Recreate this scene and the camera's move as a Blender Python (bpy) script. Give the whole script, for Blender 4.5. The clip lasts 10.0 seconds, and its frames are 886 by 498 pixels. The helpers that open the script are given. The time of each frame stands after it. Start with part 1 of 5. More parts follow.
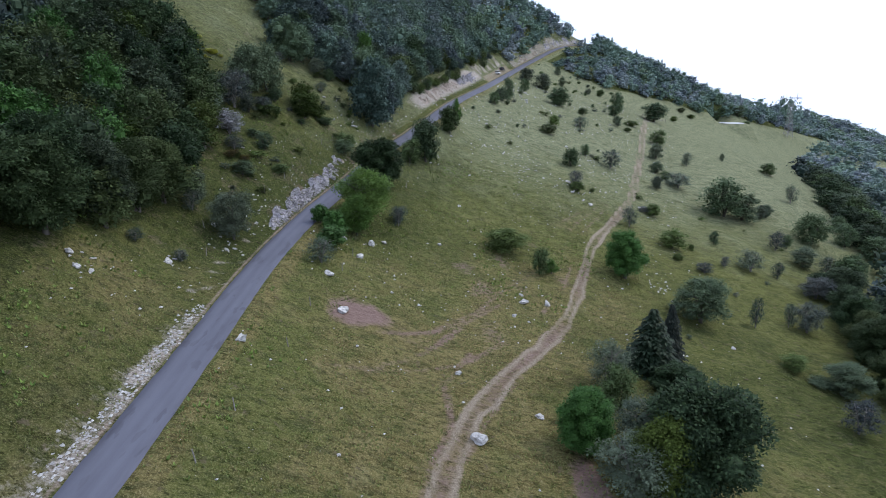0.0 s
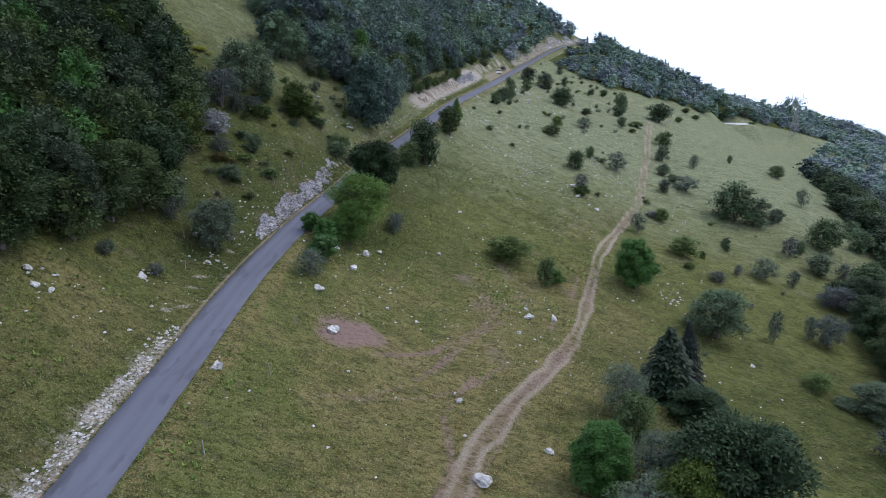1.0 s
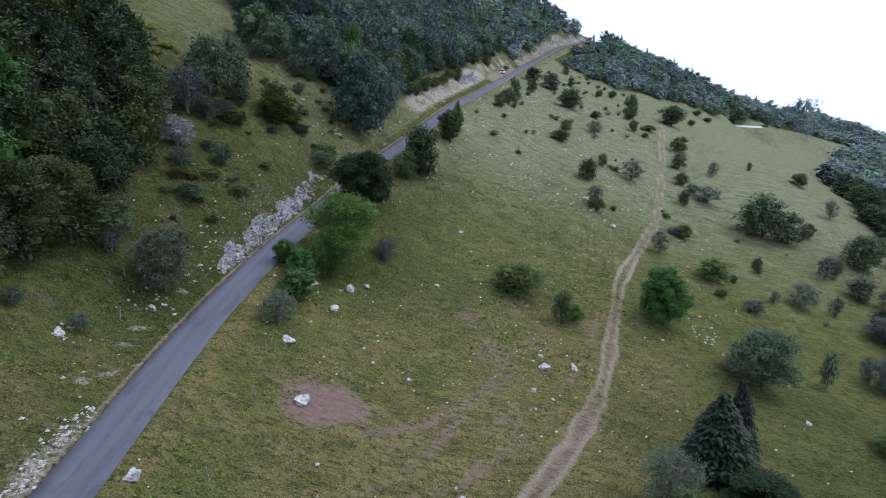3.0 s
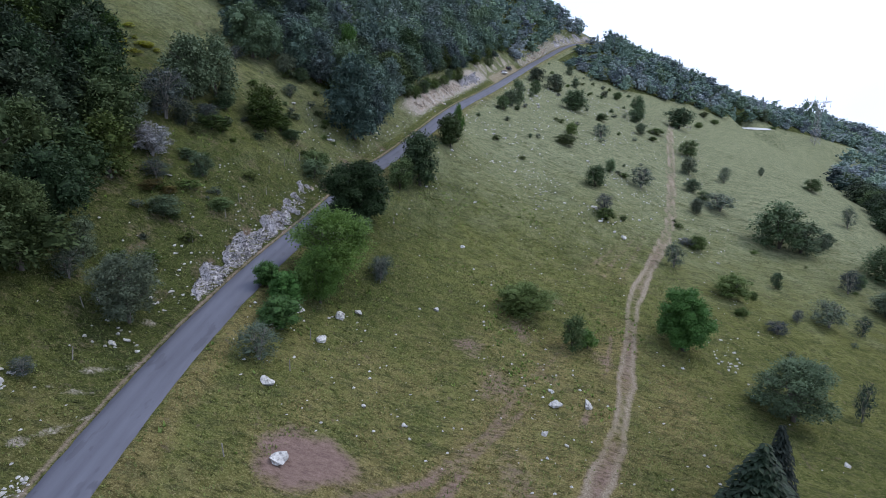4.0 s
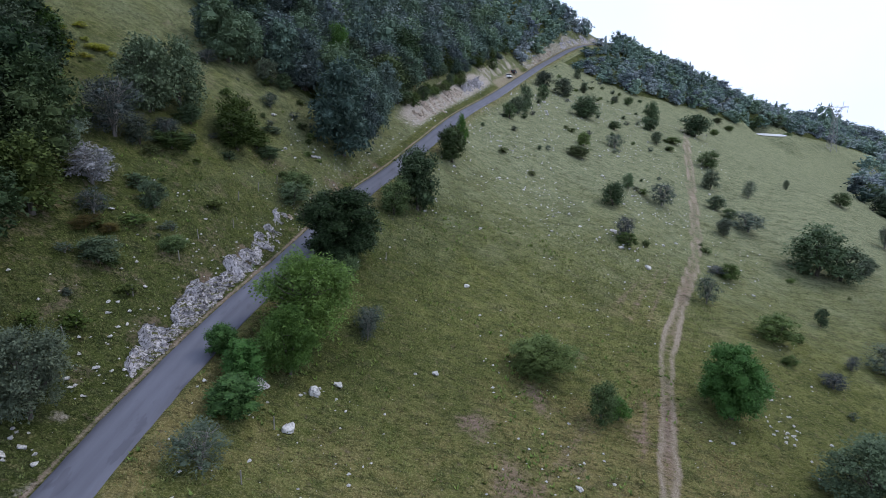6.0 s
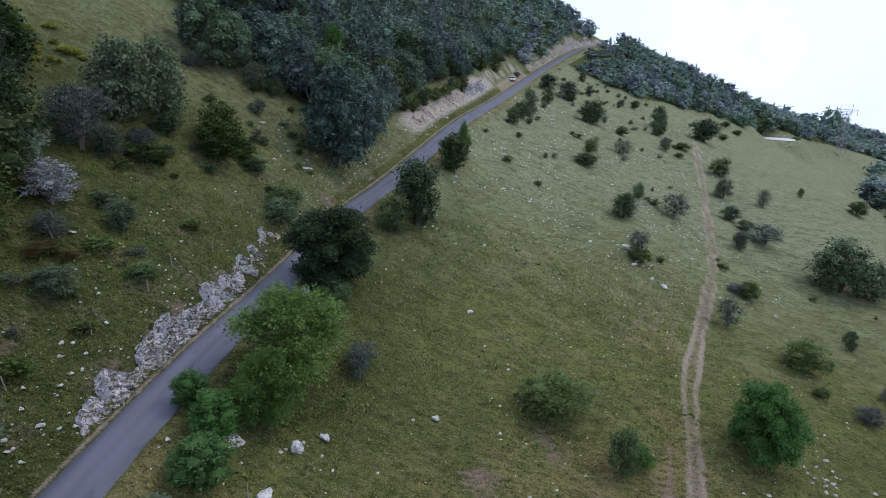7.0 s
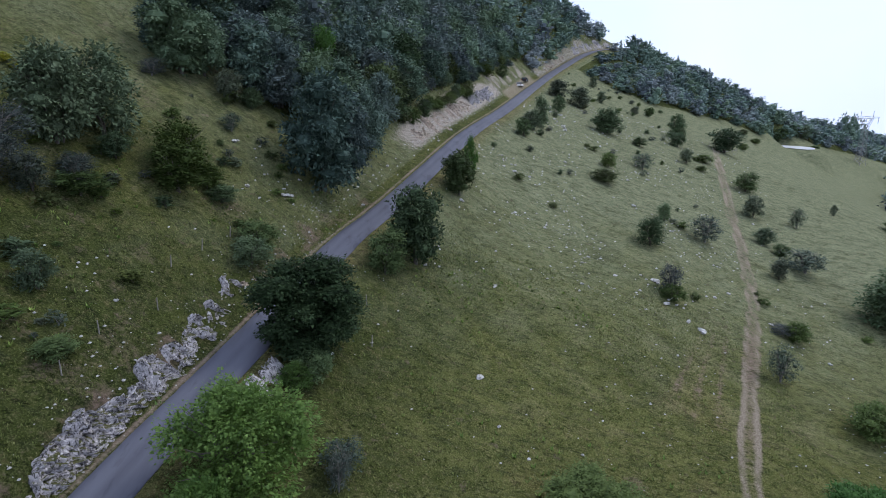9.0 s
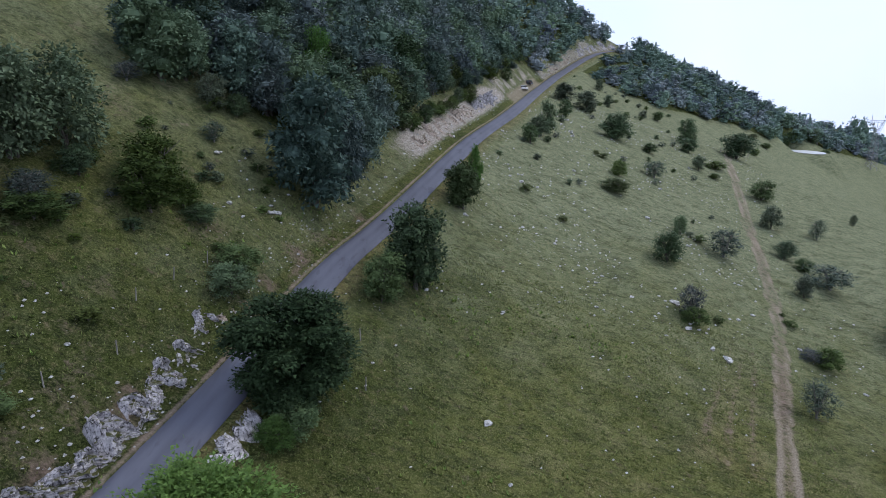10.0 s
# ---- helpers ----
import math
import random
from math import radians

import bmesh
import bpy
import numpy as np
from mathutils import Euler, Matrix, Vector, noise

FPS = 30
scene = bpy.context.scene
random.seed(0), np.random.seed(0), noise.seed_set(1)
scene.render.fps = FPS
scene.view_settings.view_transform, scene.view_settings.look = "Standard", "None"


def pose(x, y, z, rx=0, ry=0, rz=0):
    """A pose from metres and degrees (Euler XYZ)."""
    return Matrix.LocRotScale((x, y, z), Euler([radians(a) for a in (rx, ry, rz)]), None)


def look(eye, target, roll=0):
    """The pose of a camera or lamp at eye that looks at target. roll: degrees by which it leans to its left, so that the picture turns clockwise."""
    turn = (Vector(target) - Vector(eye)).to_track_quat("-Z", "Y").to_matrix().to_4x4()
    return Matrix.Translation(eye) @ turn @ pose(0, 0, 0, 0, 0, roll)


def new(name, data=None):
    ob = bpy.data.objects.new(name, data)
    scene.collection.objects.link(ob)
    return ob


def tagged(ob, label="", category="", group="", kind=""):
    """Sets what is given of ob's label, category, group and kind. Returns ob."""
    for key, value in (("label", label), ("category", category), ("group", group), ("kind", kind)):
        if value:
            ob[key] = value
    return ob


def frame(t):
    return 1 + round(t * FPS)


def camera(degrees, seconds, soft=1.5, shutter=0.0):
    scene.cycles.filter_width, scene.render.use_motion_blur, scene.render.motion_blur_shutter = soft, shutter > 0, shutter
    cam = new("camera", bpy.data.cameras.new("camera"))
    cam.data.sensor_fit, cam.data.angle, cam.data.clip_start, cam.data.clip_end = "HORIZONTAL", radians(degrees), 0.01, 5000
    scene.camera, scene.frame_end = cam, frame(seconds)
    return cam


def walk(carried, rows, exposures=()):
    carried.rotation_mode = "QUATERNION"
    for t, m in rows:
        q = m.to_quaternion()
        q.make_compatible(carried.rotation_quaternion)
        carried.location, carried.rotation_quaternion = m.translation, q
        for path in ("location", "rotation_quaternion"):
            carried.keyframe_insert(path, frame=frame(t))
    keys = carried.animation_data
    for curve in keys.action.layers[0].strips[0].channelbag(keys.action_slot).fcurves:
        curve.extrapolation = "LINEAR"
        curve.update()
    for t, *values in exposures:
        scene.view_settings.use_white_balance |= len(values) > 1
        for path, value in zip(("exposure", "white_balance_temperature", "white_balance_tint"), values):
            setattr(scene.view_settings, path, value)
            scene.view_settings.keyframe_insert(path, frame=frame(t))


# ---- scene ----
cam = camera(71.5, 10.0, soft=0.7)
METRES, EYE, TILT, LEAN, TURN = 80.0, 40.0, -14.0, 1.0, 0.0
ROWS = [
    (0.0, 0.0, 0.0, 0.0, -0.0, 0.0, 0.0),
    (0.5, 0.0001, 0.0387, 0.0098, -0.02, -0.01, -0.04),
    (1.0, 0.0003, 0.0847, 0.0215, -0.03, -0.02, -0.08),
    (1.5, 0.0006, 0.1304, 0.0339, -0.05, -0.04, -0.12),
    (2.0, 0.001, 0.1818, 0.0494, -0.07, -0.06, -0.18),
    (2.5, 0.0012, 0.2299, 0.0647, -0.08, -0.08, -0.22),
    (4.0, 0.0009, 0.3815, 0.1169, -0.1, -0.18, -0.39),
    (4.5, 0.0006, 0.4283, 0.1341, -0.1, -0.2, -0.45),
    (5.0, 0.0, 0.4784, 0.1529, -0.11, -0.22, -0.5),
    (5.5, -0.0003, 0.5236, 0.1702, -0.11, -0.22, -0.56),
    (7.0, -0.0027, 0.6656, 0.2236, -0.07, -0.14, -0.75),
    (7.5, -0.0034, 0.7102, 0.24, -0.04, -0.11, -0.81),
    (8.0, -0.0047, 0.758, 0.2574, -0.03, -0.07, -0.86),
    (8.5, -0.0061, 0.8016, 0.2733, -0.0, -0.03, -0.92),
    (9.0, -0.008, 0.8496, 0.2907, 0.03, 0.0, -0.99),
    (9.5, -0.0099, 0.8947, 0.3072, 0.05, 0.02, -1.06),
    (10.0, -0.0122, 0.945, 0.3246, 0.08, 0.09, -1.09),
]
walk(cam, [(t, pose(0, 0, EYE, TILT, LEAN, TURN) @ pose(METRES * x, METRES * y, METRES * z, 90 + pitch, roll, yaw)) for t, x, y, z, yaw, pitch, roll in ROWS],
     [(0.0, 0.0), (5.0, -0.08), (10.0, -0.27)])

# ---- sky and sun: a bright overcast afternoon ----
SUN_ELEVATION, SUN_AZIMUTH = 52.0, 75.0
world = bpy.data.worlds.new("overcast_sky")
scene.world = world
world.use_nodes = True
wn, wl = world.node_tree.nodes, world.node_tree.links
sky = wn.new("ShaderNodeTexSky")
sky.sky_type, sky.sun_disc = "NISHITA", False
sky.sun_elevation, sky.sun_rotation = radians(SUN_ELEVATION), radians(SUN_AZIMUTH)
sky_gain = wn.new("ShaderNodeMix")
sky_gain.data_type, sky_gain.blend_type = "RGBA", "MULTIPLY"
sky_gain.inputs["Factor"].default_value = 1.0
wl.new(sky.outputs["Color"], sky_gain.inputs["A"])
sky_gain.inputs["B"].default_value = (0.11, 0.11, 0.11, 1)
cloud_noise = wn.new("ShaderNodeTexNoise")
cloud_noise.inputs["Scale"].default_value, cloud_noise.inputs["Detail"].default_value = 2.2, 5.0
cloud_ramp = wn.new("ShaderNodeValToRGB")
cloud_ramp.color_ramp.elements[0].position, cloud_ramp.color_ramp.elements[0].color = 0.3, (0.80, 0.94, 1.30, 1)
cloud_ramp.color_ramp.elements[1].position, cloud_ramp.color_ramp.elements[1].color = 0.62, (0.94, 1.07, 1.44, 1)
wl.new(cloud_noise.outputs["Fac"], cloud_ramp.inputs["Fac"])
veil = wn.new("ShaderNodeMix")
veil.data_type = "RGBA"
veil.inputs["Factor"].default_value = 0.9
wl.new(sky_gain.outputs["Result"], veil.inputs["A"])
wl.new(cloud_ramp.outputs["Color"], veil.inputs["B"])
wl.new(veil.outputs["Result"], wn["Background"].inputs["Color"])
wn["Background"].inputs["Strength"].default_value = 1.27

sun = new("sun", bpy.data.lights.new("sun", "SUN"))
sun.data.energy, sun.data.angle, sun.data.color = 1.5, radians(20), (1.0, 0.94, 0.82)
az, el = radians(SUN_AZIMUTH), radians(SUN_ELEVATION)
sun.matrix_world = look((math.sin(az) * math.cos(el) * 900, math.cos(az) * math.cos(el) * 900, math.sin(el) * 900), (0, 0, 0))

# ---- the lie of the land ----
# Centre line of the road up the hill: x, y, z; past y = 418 it goes on as the crest of the wooded ridge.
ROAD = np.array([(-25.8, -60, 4.5), (-25.6, 20, 12), (-25.4, 42, 14), (-25.6, 61, 15.6), (-26.1, 80, 17), (-25.65, 92, 18.2), (-24.25, 102, 19.7),
                 (-23.0, 110, 20.8), (-19.3, 126, 23.4), (-13.6, 151, 27.8), (-9.8, 163, 29.6), (-3.9, 181, 33.3), (4.2, 209, 38), (15.2, 243, 42.4),
                 (31, 300, 49.2), (49, 350, 57.5), (75, 400, 68), (86, 414, 70), (98, 432, 72), (112, 470, 70), (160, 560, 57), (216, 648, 48), (290, 690, 33),
                 (400, 740, 16), (600, 860, -24)])
ROAD_HALF = 2.2
POND = (177.5, 388.0, 20.5, 6.6, 13.0)  # x, y, water level, half axes
# Cross sections: fall of the pasture below the road, and rise of the slope above it, in metres.
FALL_V = [0.0, 4.0, 12.0, 25.0, 45.0, 70.0, 105.0, 150.0, 220.0, 600.0]
FALL_Y = [0.0, 50, 80, 110, 140, 175, 220, 280, 340, 410, 500, 600]
FALL = [[0.1, .6, 3.4, 7.7, 13.4, 19.5, 26.5, 36.5, 59, 150], [0.1, .7, 3.9, 8.8, 13.9, 20.5, 27, 37, 61, 150], [0.1, .9, 4, 8.3, 13, 20.9, 28, 38, 63, 150],
        [0.1, .8, 4.3, 9.4, 14.5, 21.4, 30.5, 41, 65, 150], [0.1, .7, 4.3, 9.4, 15.5, 22.5, 32.7, 44.5, 68, 150], [0.1, .8, 5, 10.2, 15.9, 24.9, 32.8, 47, 71, 150],
        [0.1, .6, 3.8, 8.9, 16.4, 24.6, 33, 49, 75, 160], [0.1, .6, 3.4, 7.9, 14.1, 21.3, 33.2, 52.7, 80.5, 160], [0.1, .6, 3.5, 8.2, 15.3, 24.4, 38.6, 58, 86, 170],
        [0.1, .9, 4.3, 9.9, 18.6, 29.4, 45, 64.6, 91, 170], [0.1, 3.1, 6.4, 11.8, 20.4, 31, 43, 57, 80, 170], [0.1, 3, 6, 10.9, 18, 28, 39, 53, 78, 170]]
RISE_U = [0.0, 3.2, 6.0, 10.0, 20.0, 35.0, 60.0, 120.0, 300.0]
RISE_Y = [0.0, 50, 80, 110, 130, 155, 190, 250, 330, 400, 450, 520]
RISE = [[0, .2, 2, 4.3, 9.5, 19, 34, 64, 150], [0, .2, 1.9, 4.2, 9.5, 19, 34, 66, 150], [0, .1, 1.0, 2.9, 10.5, 20.5, 35, 68, 160], [0, .15, 2.7, 5.0, 11.5, 21.5, 36, 70, 160],
        [0, .15, 2.6, 5.5, 12.2, 22, 37, 72, 170], [0, .2, 2.3, 5.2, 13, 22.5, 38, 74, 170], [0, .2, 1.8, 5, 12.5, 22.5, 38, 76, 180], [0, .3, 2.4, 6, 14, 26, 44, 84, 190],
        [0, .3, 3, 7.2, 16, 29, 48, 90, 200], [0, .3, 4, 8, 17, 27, 41, 62, 100], [0, 0, 1, 2, 3, 2, -6, -30, -90], [0, -1, -2, -3, -7, -14, -28, -50, -110]]


def smooth(xs, ys, q):
    """Monotone-friendly cubic through the columns of ys at the knots xs; straight on past the ends."""
    xs, ys, q = np.asarray(xs, float), np.asarray(ys, float), np.asarray(q, float)
    d = np.diff(ys) / np.diff(xs)
    m = np.concatenate([[d[0]], (d[1:] + d[:-1]) / 2, [d[-1]]])
    i = np.clip(np.searchsorted(xs, q) - 1, 0, len(xs) - 2)
    h = xs[i + 1] - xs[i]
    t = np.clip((q - xs[i]) / h, 0, 1)
    out = (2 * t**3 - 3 * t**2 + 1) * ys[i] + (t**3 - 2 * t**2 + t) * h * m[i] + (3 * t**2 - 2 * t**3) * ys[i + 1] + (t**3 - t**2) * h * m[i + 1]
    return out + np.where(q > xs[-1], (q - xs[-1]) * m[-1], 0) + np.where(q < xs[0], (q - xs[0]) * m[0], 0)


def section(us, stations, table, u, y):
    """A height from a table of cross sections: straight in u, smooth from station to station."""
    u, y = np.asarray(u, float), np.clip(y, stations[0], stations[-1])
    cols = [smooth(stations, [row[k] for row in table], y) for k in range(len(us))]
    i = np.clip(np.searchsorted(us, u) - 1, 0, len(us) - 2)
    cols, us = np.stack(cols), np.asarray(us)
    at = lambda k: np.take_along_axis(cols, np.clip(k, 0, len(us) - 1)[None], 0)[0]
    h = us[i + 1] - us[i]
    t = np.clip((u - us[i]) / h, 0, 1.0)
    d1 = (at(i + 1) - at(i)) / h
    d0 = np.where(i > 0, (at(i) - at(i - 1)) / (us[i] - us[np.maximum(i - 1, 0)] + (i == 0)), d1)
    k2 = np.minimum(i + 2, len(us) - 1)
    d2 = np.where(i + 2 < len(us), (at(k2) - at(i + 1)) / (us[k2] - us[i + 1] + (i + 2 >= len(us))), d1)
    a, b = (d0 + d1) / 2, (d1 + d2) / 2
    return (2 * t**3 - 3 * t**2 + 1) * at(i) + (t**3 - 2 * t**2 + t) * h * a + (3 * t**2 - 2 * t**3) * at(i + 1) + (t**3 - t**2) * h * b


def hashed(i, j, seed):
    n = (i.astype(np.int64) * 374761393 + j.astype(np.int64) * 668265263 + seed * 974634777) & 0xFFFFFFFF
    n = ((n ^ (n >> 13)) * 1274126177) & 0xFFFFFFFF
    return ((n ^ (n >> 16)) & 0xFFFF) / 65535.0


def bumps(x, y, size, seed=0):
    """Smooth value noise from -1 to 1 with bumps of about that size in metres."""
    x, y = np.asarray(x, float) / size, np.asarray(y, float) / size
    i, j = np.floor(x), np.floor(y)
    u, v = x - i, y - j
    u, v = u * u * u * (u * (u * 6 - 15) + 10), v * v * v * (v * (v * 6 - 15) + 10)
    a, b = hashed(i, j, seed), hashed(i + 1, j, seed)
    c, d = hashed(i, j + 1, seed), hashed(i + 1, j + 1, seed)
    return 2 * ((a * (1 - u) + b * u) * (1 - v) + (c * (1 - u) + d * u) * v) - 1


def road_x(y):
    return smooth(ROAD[:, 1], ROAD[:, 0], np.clip(y, -60, 860))


def road_z(y):
    return smooth(ROAD[:, 1], ROAD[:, 2], np.clip(y, -60, 860)) - 0.1 * np.maximum(np.asarray(y) - 860, 0)


def land(x, y):
    """Height of the ground."""
    x, y = np.asarray(x, float), np.asarray(y, float)
    w = x - road_x(y)
    up = section(RISE_U, RISE_Y, RISE, np.clip(-w, 0, 300), y) + np.maximum(-w - 300, 0) * 0.15
    down = -section(FALL_V, FALL_Y, FALL, np.clip(w, 0, 600), y) - np.maximum(w - 600, 0) * 0.12
    edge = np.clip((w - 2.5) / 2.8, 0, 1)
    edge = edge * edge * (3 - 2 * edge)
    down = (1 - edge) * np.maximum(down, -0.06 - 0.06 * np.maximum(w - 2.2, 0)) + edge * down
    z = road_z(y) + np.where(w < 0, up, down)
    rough = np.clip((np.abs(w) - 2.4) / 6, 0, 1)
    z = z + rough * (0.45 * bumps(x, y, 17, 1) + 0.16 * bumps(x, y, 4.3, 2) + 0.07 * bumps(x, y, 1.6, 3))
    basin = np.clip((2.1 - np.hypot((x - POND[0]) / POND[3], (y - POND[1]) / POND[4])) / 0.9, 0, 1)
    basin = basin * basin * (3 - 2 * basin)
    z = z + basin * (POND[2] - 0.25 - z)
    return z - 0.14 * (np.abs(w) < ROAD_HALF + 0.1)


def ground_at(x, y):
    return float(land(np.array([x]), np.array([y]))[0])


# ---- materials ----
def material(name):
    m = bpy.data.materials.new(name)
    m.use_nodes = True
    return m, m.node_tree.nodes, m.node_tree.links, m.node_tree.nodes["Principled BSDF"]


def mix_node(nodes, links, fac, a, b, blend="MIX"):
    n = nodes.new("ShaderNodeMix")
    n.data_type, n.blend_type = "RGBA", blend
    for key, value in (("Factor", fac), ("A", a), ("B", b)):
        socket = n.inputs[key]
        if isinstance(value, bpy.types.NodeSocket):
            links.new(value, socket)
        else:
            socket.default_value = value if key == "Factor" else (*value, 1)
    return n.outputs["Result"]


def noise_node(nodes, links, scale, detail=4.0, rough=0.6, vector=None, stretch=None):
    n = nodes.new("ShaderNodeTexNoise")
    n.inputs["Scale"].default_value, n.inputs["Detail"].default_value, n.inputs["Roughness"].default_value = scale, detail, rough
    if vector is None:
        vector = nodes.new("ShaderNodeTexCoord").outputs["Object"]
    if stretch:
        mapping = nodes.new("ShaderNodeMapping")
        mapping.inputs["Scale"].default_value = stretch
        links.new(vector, mapping.inputs["Vector"])
        vector = mapping.outputs["Vector"]
    links.new(vector, n.inputs["Vector"])
    return n.outputs["Fac"]


def ramp_node(nodes, links, value, low, high, a=(0, 0, 0), b=(1, 1, 1)):
    n = nodes.new("ShaderNodeValToRGB")
    e = n.color_ramp.elements
    e[0].position, e[0].color, e[1].position, e[1].color = low, (*a, 1), high, (*b, 1)
    links.new(value, n.inputs["Fac"])
    return n.outputs["Color"]


def math_node(nodes, links, op, a, b=0.0):
    n = nodes.new("ShaderNodeMath")
    n.operation = op
    for i, v in enumerate((a, b)):
        if isinstance(v, bpy.types.NodeSocket):
            links.new(v, n.inputs[i])
        else:
            n.inputs[i].default_value = v
    return n.outputs[0]


def bump_node(nodes, links, shader, height, strength, distance):
    n = nodes.new("ShaderNodeBump")
    n.inputs["Strength"].default_value, n.inputs["Distance"].default_value = strength, distance
    links.new(height, n.inputs["Height"])
    links.new(n.outputs["Normal"], shader.inputs["Normal"])


def speckled(name, low, high, scale, roughness=0.8, metallic=0.0, bump=0.0, detail=5.0, stretch=None):
    """A surface between two colours by grain, with broad stains at a sixth of its scale."""
    m, n, l, s = material(name)
    grain = noise_node(n, l, scale, detail, 0.65, None, stretch)
    stain = noise_node(n, l, scale / 6, 3)
    both = math_node(n, l, "ADD", math_node(n, l, "MULTIPLY", grain, 0.65), math_node(n, l, "MULTIPLY", stain, 0.35))
    l.new(ramp_node(n, l, both, 0.36, 0.64, low, high), s.inputs["Base Color"])
    s.inputs["Roughness"].default_value, s.inputs["Metallic"].default_value = roughness, metallic
    if bump:
        bump_node(n, l, s, grain, 0.8, bump)
    return m


def ground_material():
    m, n, l, s = material("pasture")

    def at(key):
        a = n.new("ShaderNodeAttribute")
        a.attribute_name = key
        return a.outputs["Fac"]

    place = n.new("ShaderNodeTexCoord").outputs["Object"]
    fall = n.new("ShaderNodeMapping")  # streaks run down the fall line
    fall.inputs["Rotation"].default_value = (0, 0, radians(44))
    fall.inputs["Scale"].default_value = (0.42, 1.0, 1.0)
    l.new(place, fall.inputs["Vector"])
    fine = noise_node(n, l, 2.4, 7, 0.78, fall.outputs["Vector"])
    mid, broad = noise_node(n, l, 0.5, 5, 0.65, fall.outputs["Vector"]), noise_node(n, l, 0.06, 4, 0.6)
    blades = noise_node(n, l, 6.0, 4, 0.75)
    hue = noise_node(n, l, 0.17, 5, 0.6)
    fleck, gap = ramp_node(n, l, blades, 0.49, 0.60), ramp_node(n, l, fine, 0.39, 0.48, (1, 1, 1), (0, 0, 0))

    across = n.new("ShaderNodeMapping")  # low cattle steps that follow the contour
    across.inputs["Rotation"].default_value = (0, 0, radians(-28))
    across.inputs["Scale"].default_value = (0.3, 1.0, 1.0)
    l.new(place, across.inputs["Vector"])
    step_noise = noise_node(n, l, 0.85, 5, 0.72, across.outputs["Vector"])

    def turf(low, high, tip, dark):
        c = mix_node(n, l, ramp_node(n, l, mid, 0.36, 0.64), low, high)
        c = mix_node(n, l, math_node(n, l, "MULTIPLY", fleck, 0.7), c, tip)
        return mix_node(n, l, math_node(n, l, "MULTIPLY", gap, 0.8), c, dark)

    green = turf((0.074, 0.088, 0.024), (0.130, 0.138, 0.044), (0.232, 0.228, 0.096), (0.027, 0.031, 0.011))
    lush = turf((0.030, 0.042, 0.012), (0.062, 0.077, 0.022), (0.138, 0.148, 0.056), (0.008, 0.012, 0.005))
    straw = turf((0.116, 0.098, 0.037), (0.190, 0.163, 0.068), (0.31, 0.275, 0.13), (0.036, 0.031, 0.013))
    # turf colour with distance haze mixed in, for the higher ground
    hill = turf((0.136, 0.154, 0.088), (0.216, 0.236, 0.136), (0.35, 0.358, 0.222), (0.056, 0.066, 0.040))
    dry = ramp_node(n, l, math_node(n, l, "ADD", at("dry"), math_node(n, l, "MULTIPLY", math_node(n, l, "SUBTRACT", hue, 0.5), 2.4)), 0.25, 0.85)
    col = mix_node(n, l, dry, green, straw)
    lushness = ramp_node(n, l, math_node(n, l, "ADD", at("lush"), math_node(n, l, "MULTIPLY", math_node(n, l, "SUBTRACT", broad, 0.5), 1.2)), 0.2, 0.8)
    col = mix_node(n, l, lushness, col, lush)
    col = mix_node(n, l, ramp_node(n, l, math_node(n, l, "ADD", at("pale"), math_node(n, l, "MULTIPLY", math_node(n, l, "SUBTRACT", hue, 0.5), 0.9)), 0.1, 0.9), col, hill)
    clump = noise_node(n, l, 1.15, 6, 0.8)  # denser, greener cushions and paler worn turf between them
    col = mix_node(n, l, math_node(n, l, "MULTIPLY", ramp_node(n, l, clump, 0.54, 0.62), 0.55), col, mix_node(n, l, fleck, (0.018, 0.029, 0.005), (0.075, 0.104, 0.020)))
    col = mix_node(n, l, math_node(n, l, "MULTIPLY", ramp_node(n, l, clump, 0.36, 0.46, (1, 1, 1), (0, 0, 0)), 0.5), col, mix_node(n, l, fleck, (0.15, 0.125, 0.06), (0.33, 0.29, 0.16)))
    col = mix_node(n, l, math_node(n, l, "MULTIPLY", ramp_node(n, l, step_noise, 0.40, 0.49, (1, 1, 1), (0, 0, 0)), 0.46), col, mix_node(n, l, fleck, (0.026, 0.034, 0.015), (0.085, 0.098, 0.045)))
    soil = mix_node(n, l, ramp_node(n, l, fine, 0.3, 0.7), (0.142, 0.094, 0.080), (0.29, 0.207, 0.178))
    rough_edge = math_node(n, l, "ADD", math_node(n, l, "MULTIPLY", fine, 0.6), math_node(n, l, "MULTIPLY", noise_node(n, l, 0.8, 5, 0.7), 0.4))

    def edge(key, soft):
        return ramp_node(n, l, math_node(n, l, "ADD", at(key), math_node(n, l, "MULTIPLY", math_node(n, l, "SUBTRACT", rough_edge, 0.5), soft)), 0.28, 0.72)

    bare = math_node(n, l, "MULTIPLY", ramp_node(n, l, noise_node(n, l, 0.75, 6, 0.72), 0.60, 0.68), 0.75)
    col = mix_node(n, l, bare, col, mix_node(n, l, ramp_node(n, l, fine, 0.35, 0.6), (0.07, 0.055, 0.036), (0.16, 0.128, 0.092)))
    col = mix_node(n, l, edge("soil", 1.6), col, soil)
    gravel = mix_node(n, l, ramp_node(n, l, blades, 0.35, 0.66), (0.185, 0.150, 0.112), (0.385, 0.328, 0.25))
    col = mix_node(n, l, edge("gravel", 1.0), col, gravel)
    scree = mix_node(n, l, ramp_node(n, l, noise_node(n, l, 3.2, 6, 0.75), 0.38, 0.6), (0.14, 0.115, 0.09), (0.50, 0.455, 0.40))
    col = mix_node(n, l, edge("scree", 1.8), col, scree)
    l.new(col, s.inputs["Base Color"])
    s.inputs["Roughness"].default_value = 0.95
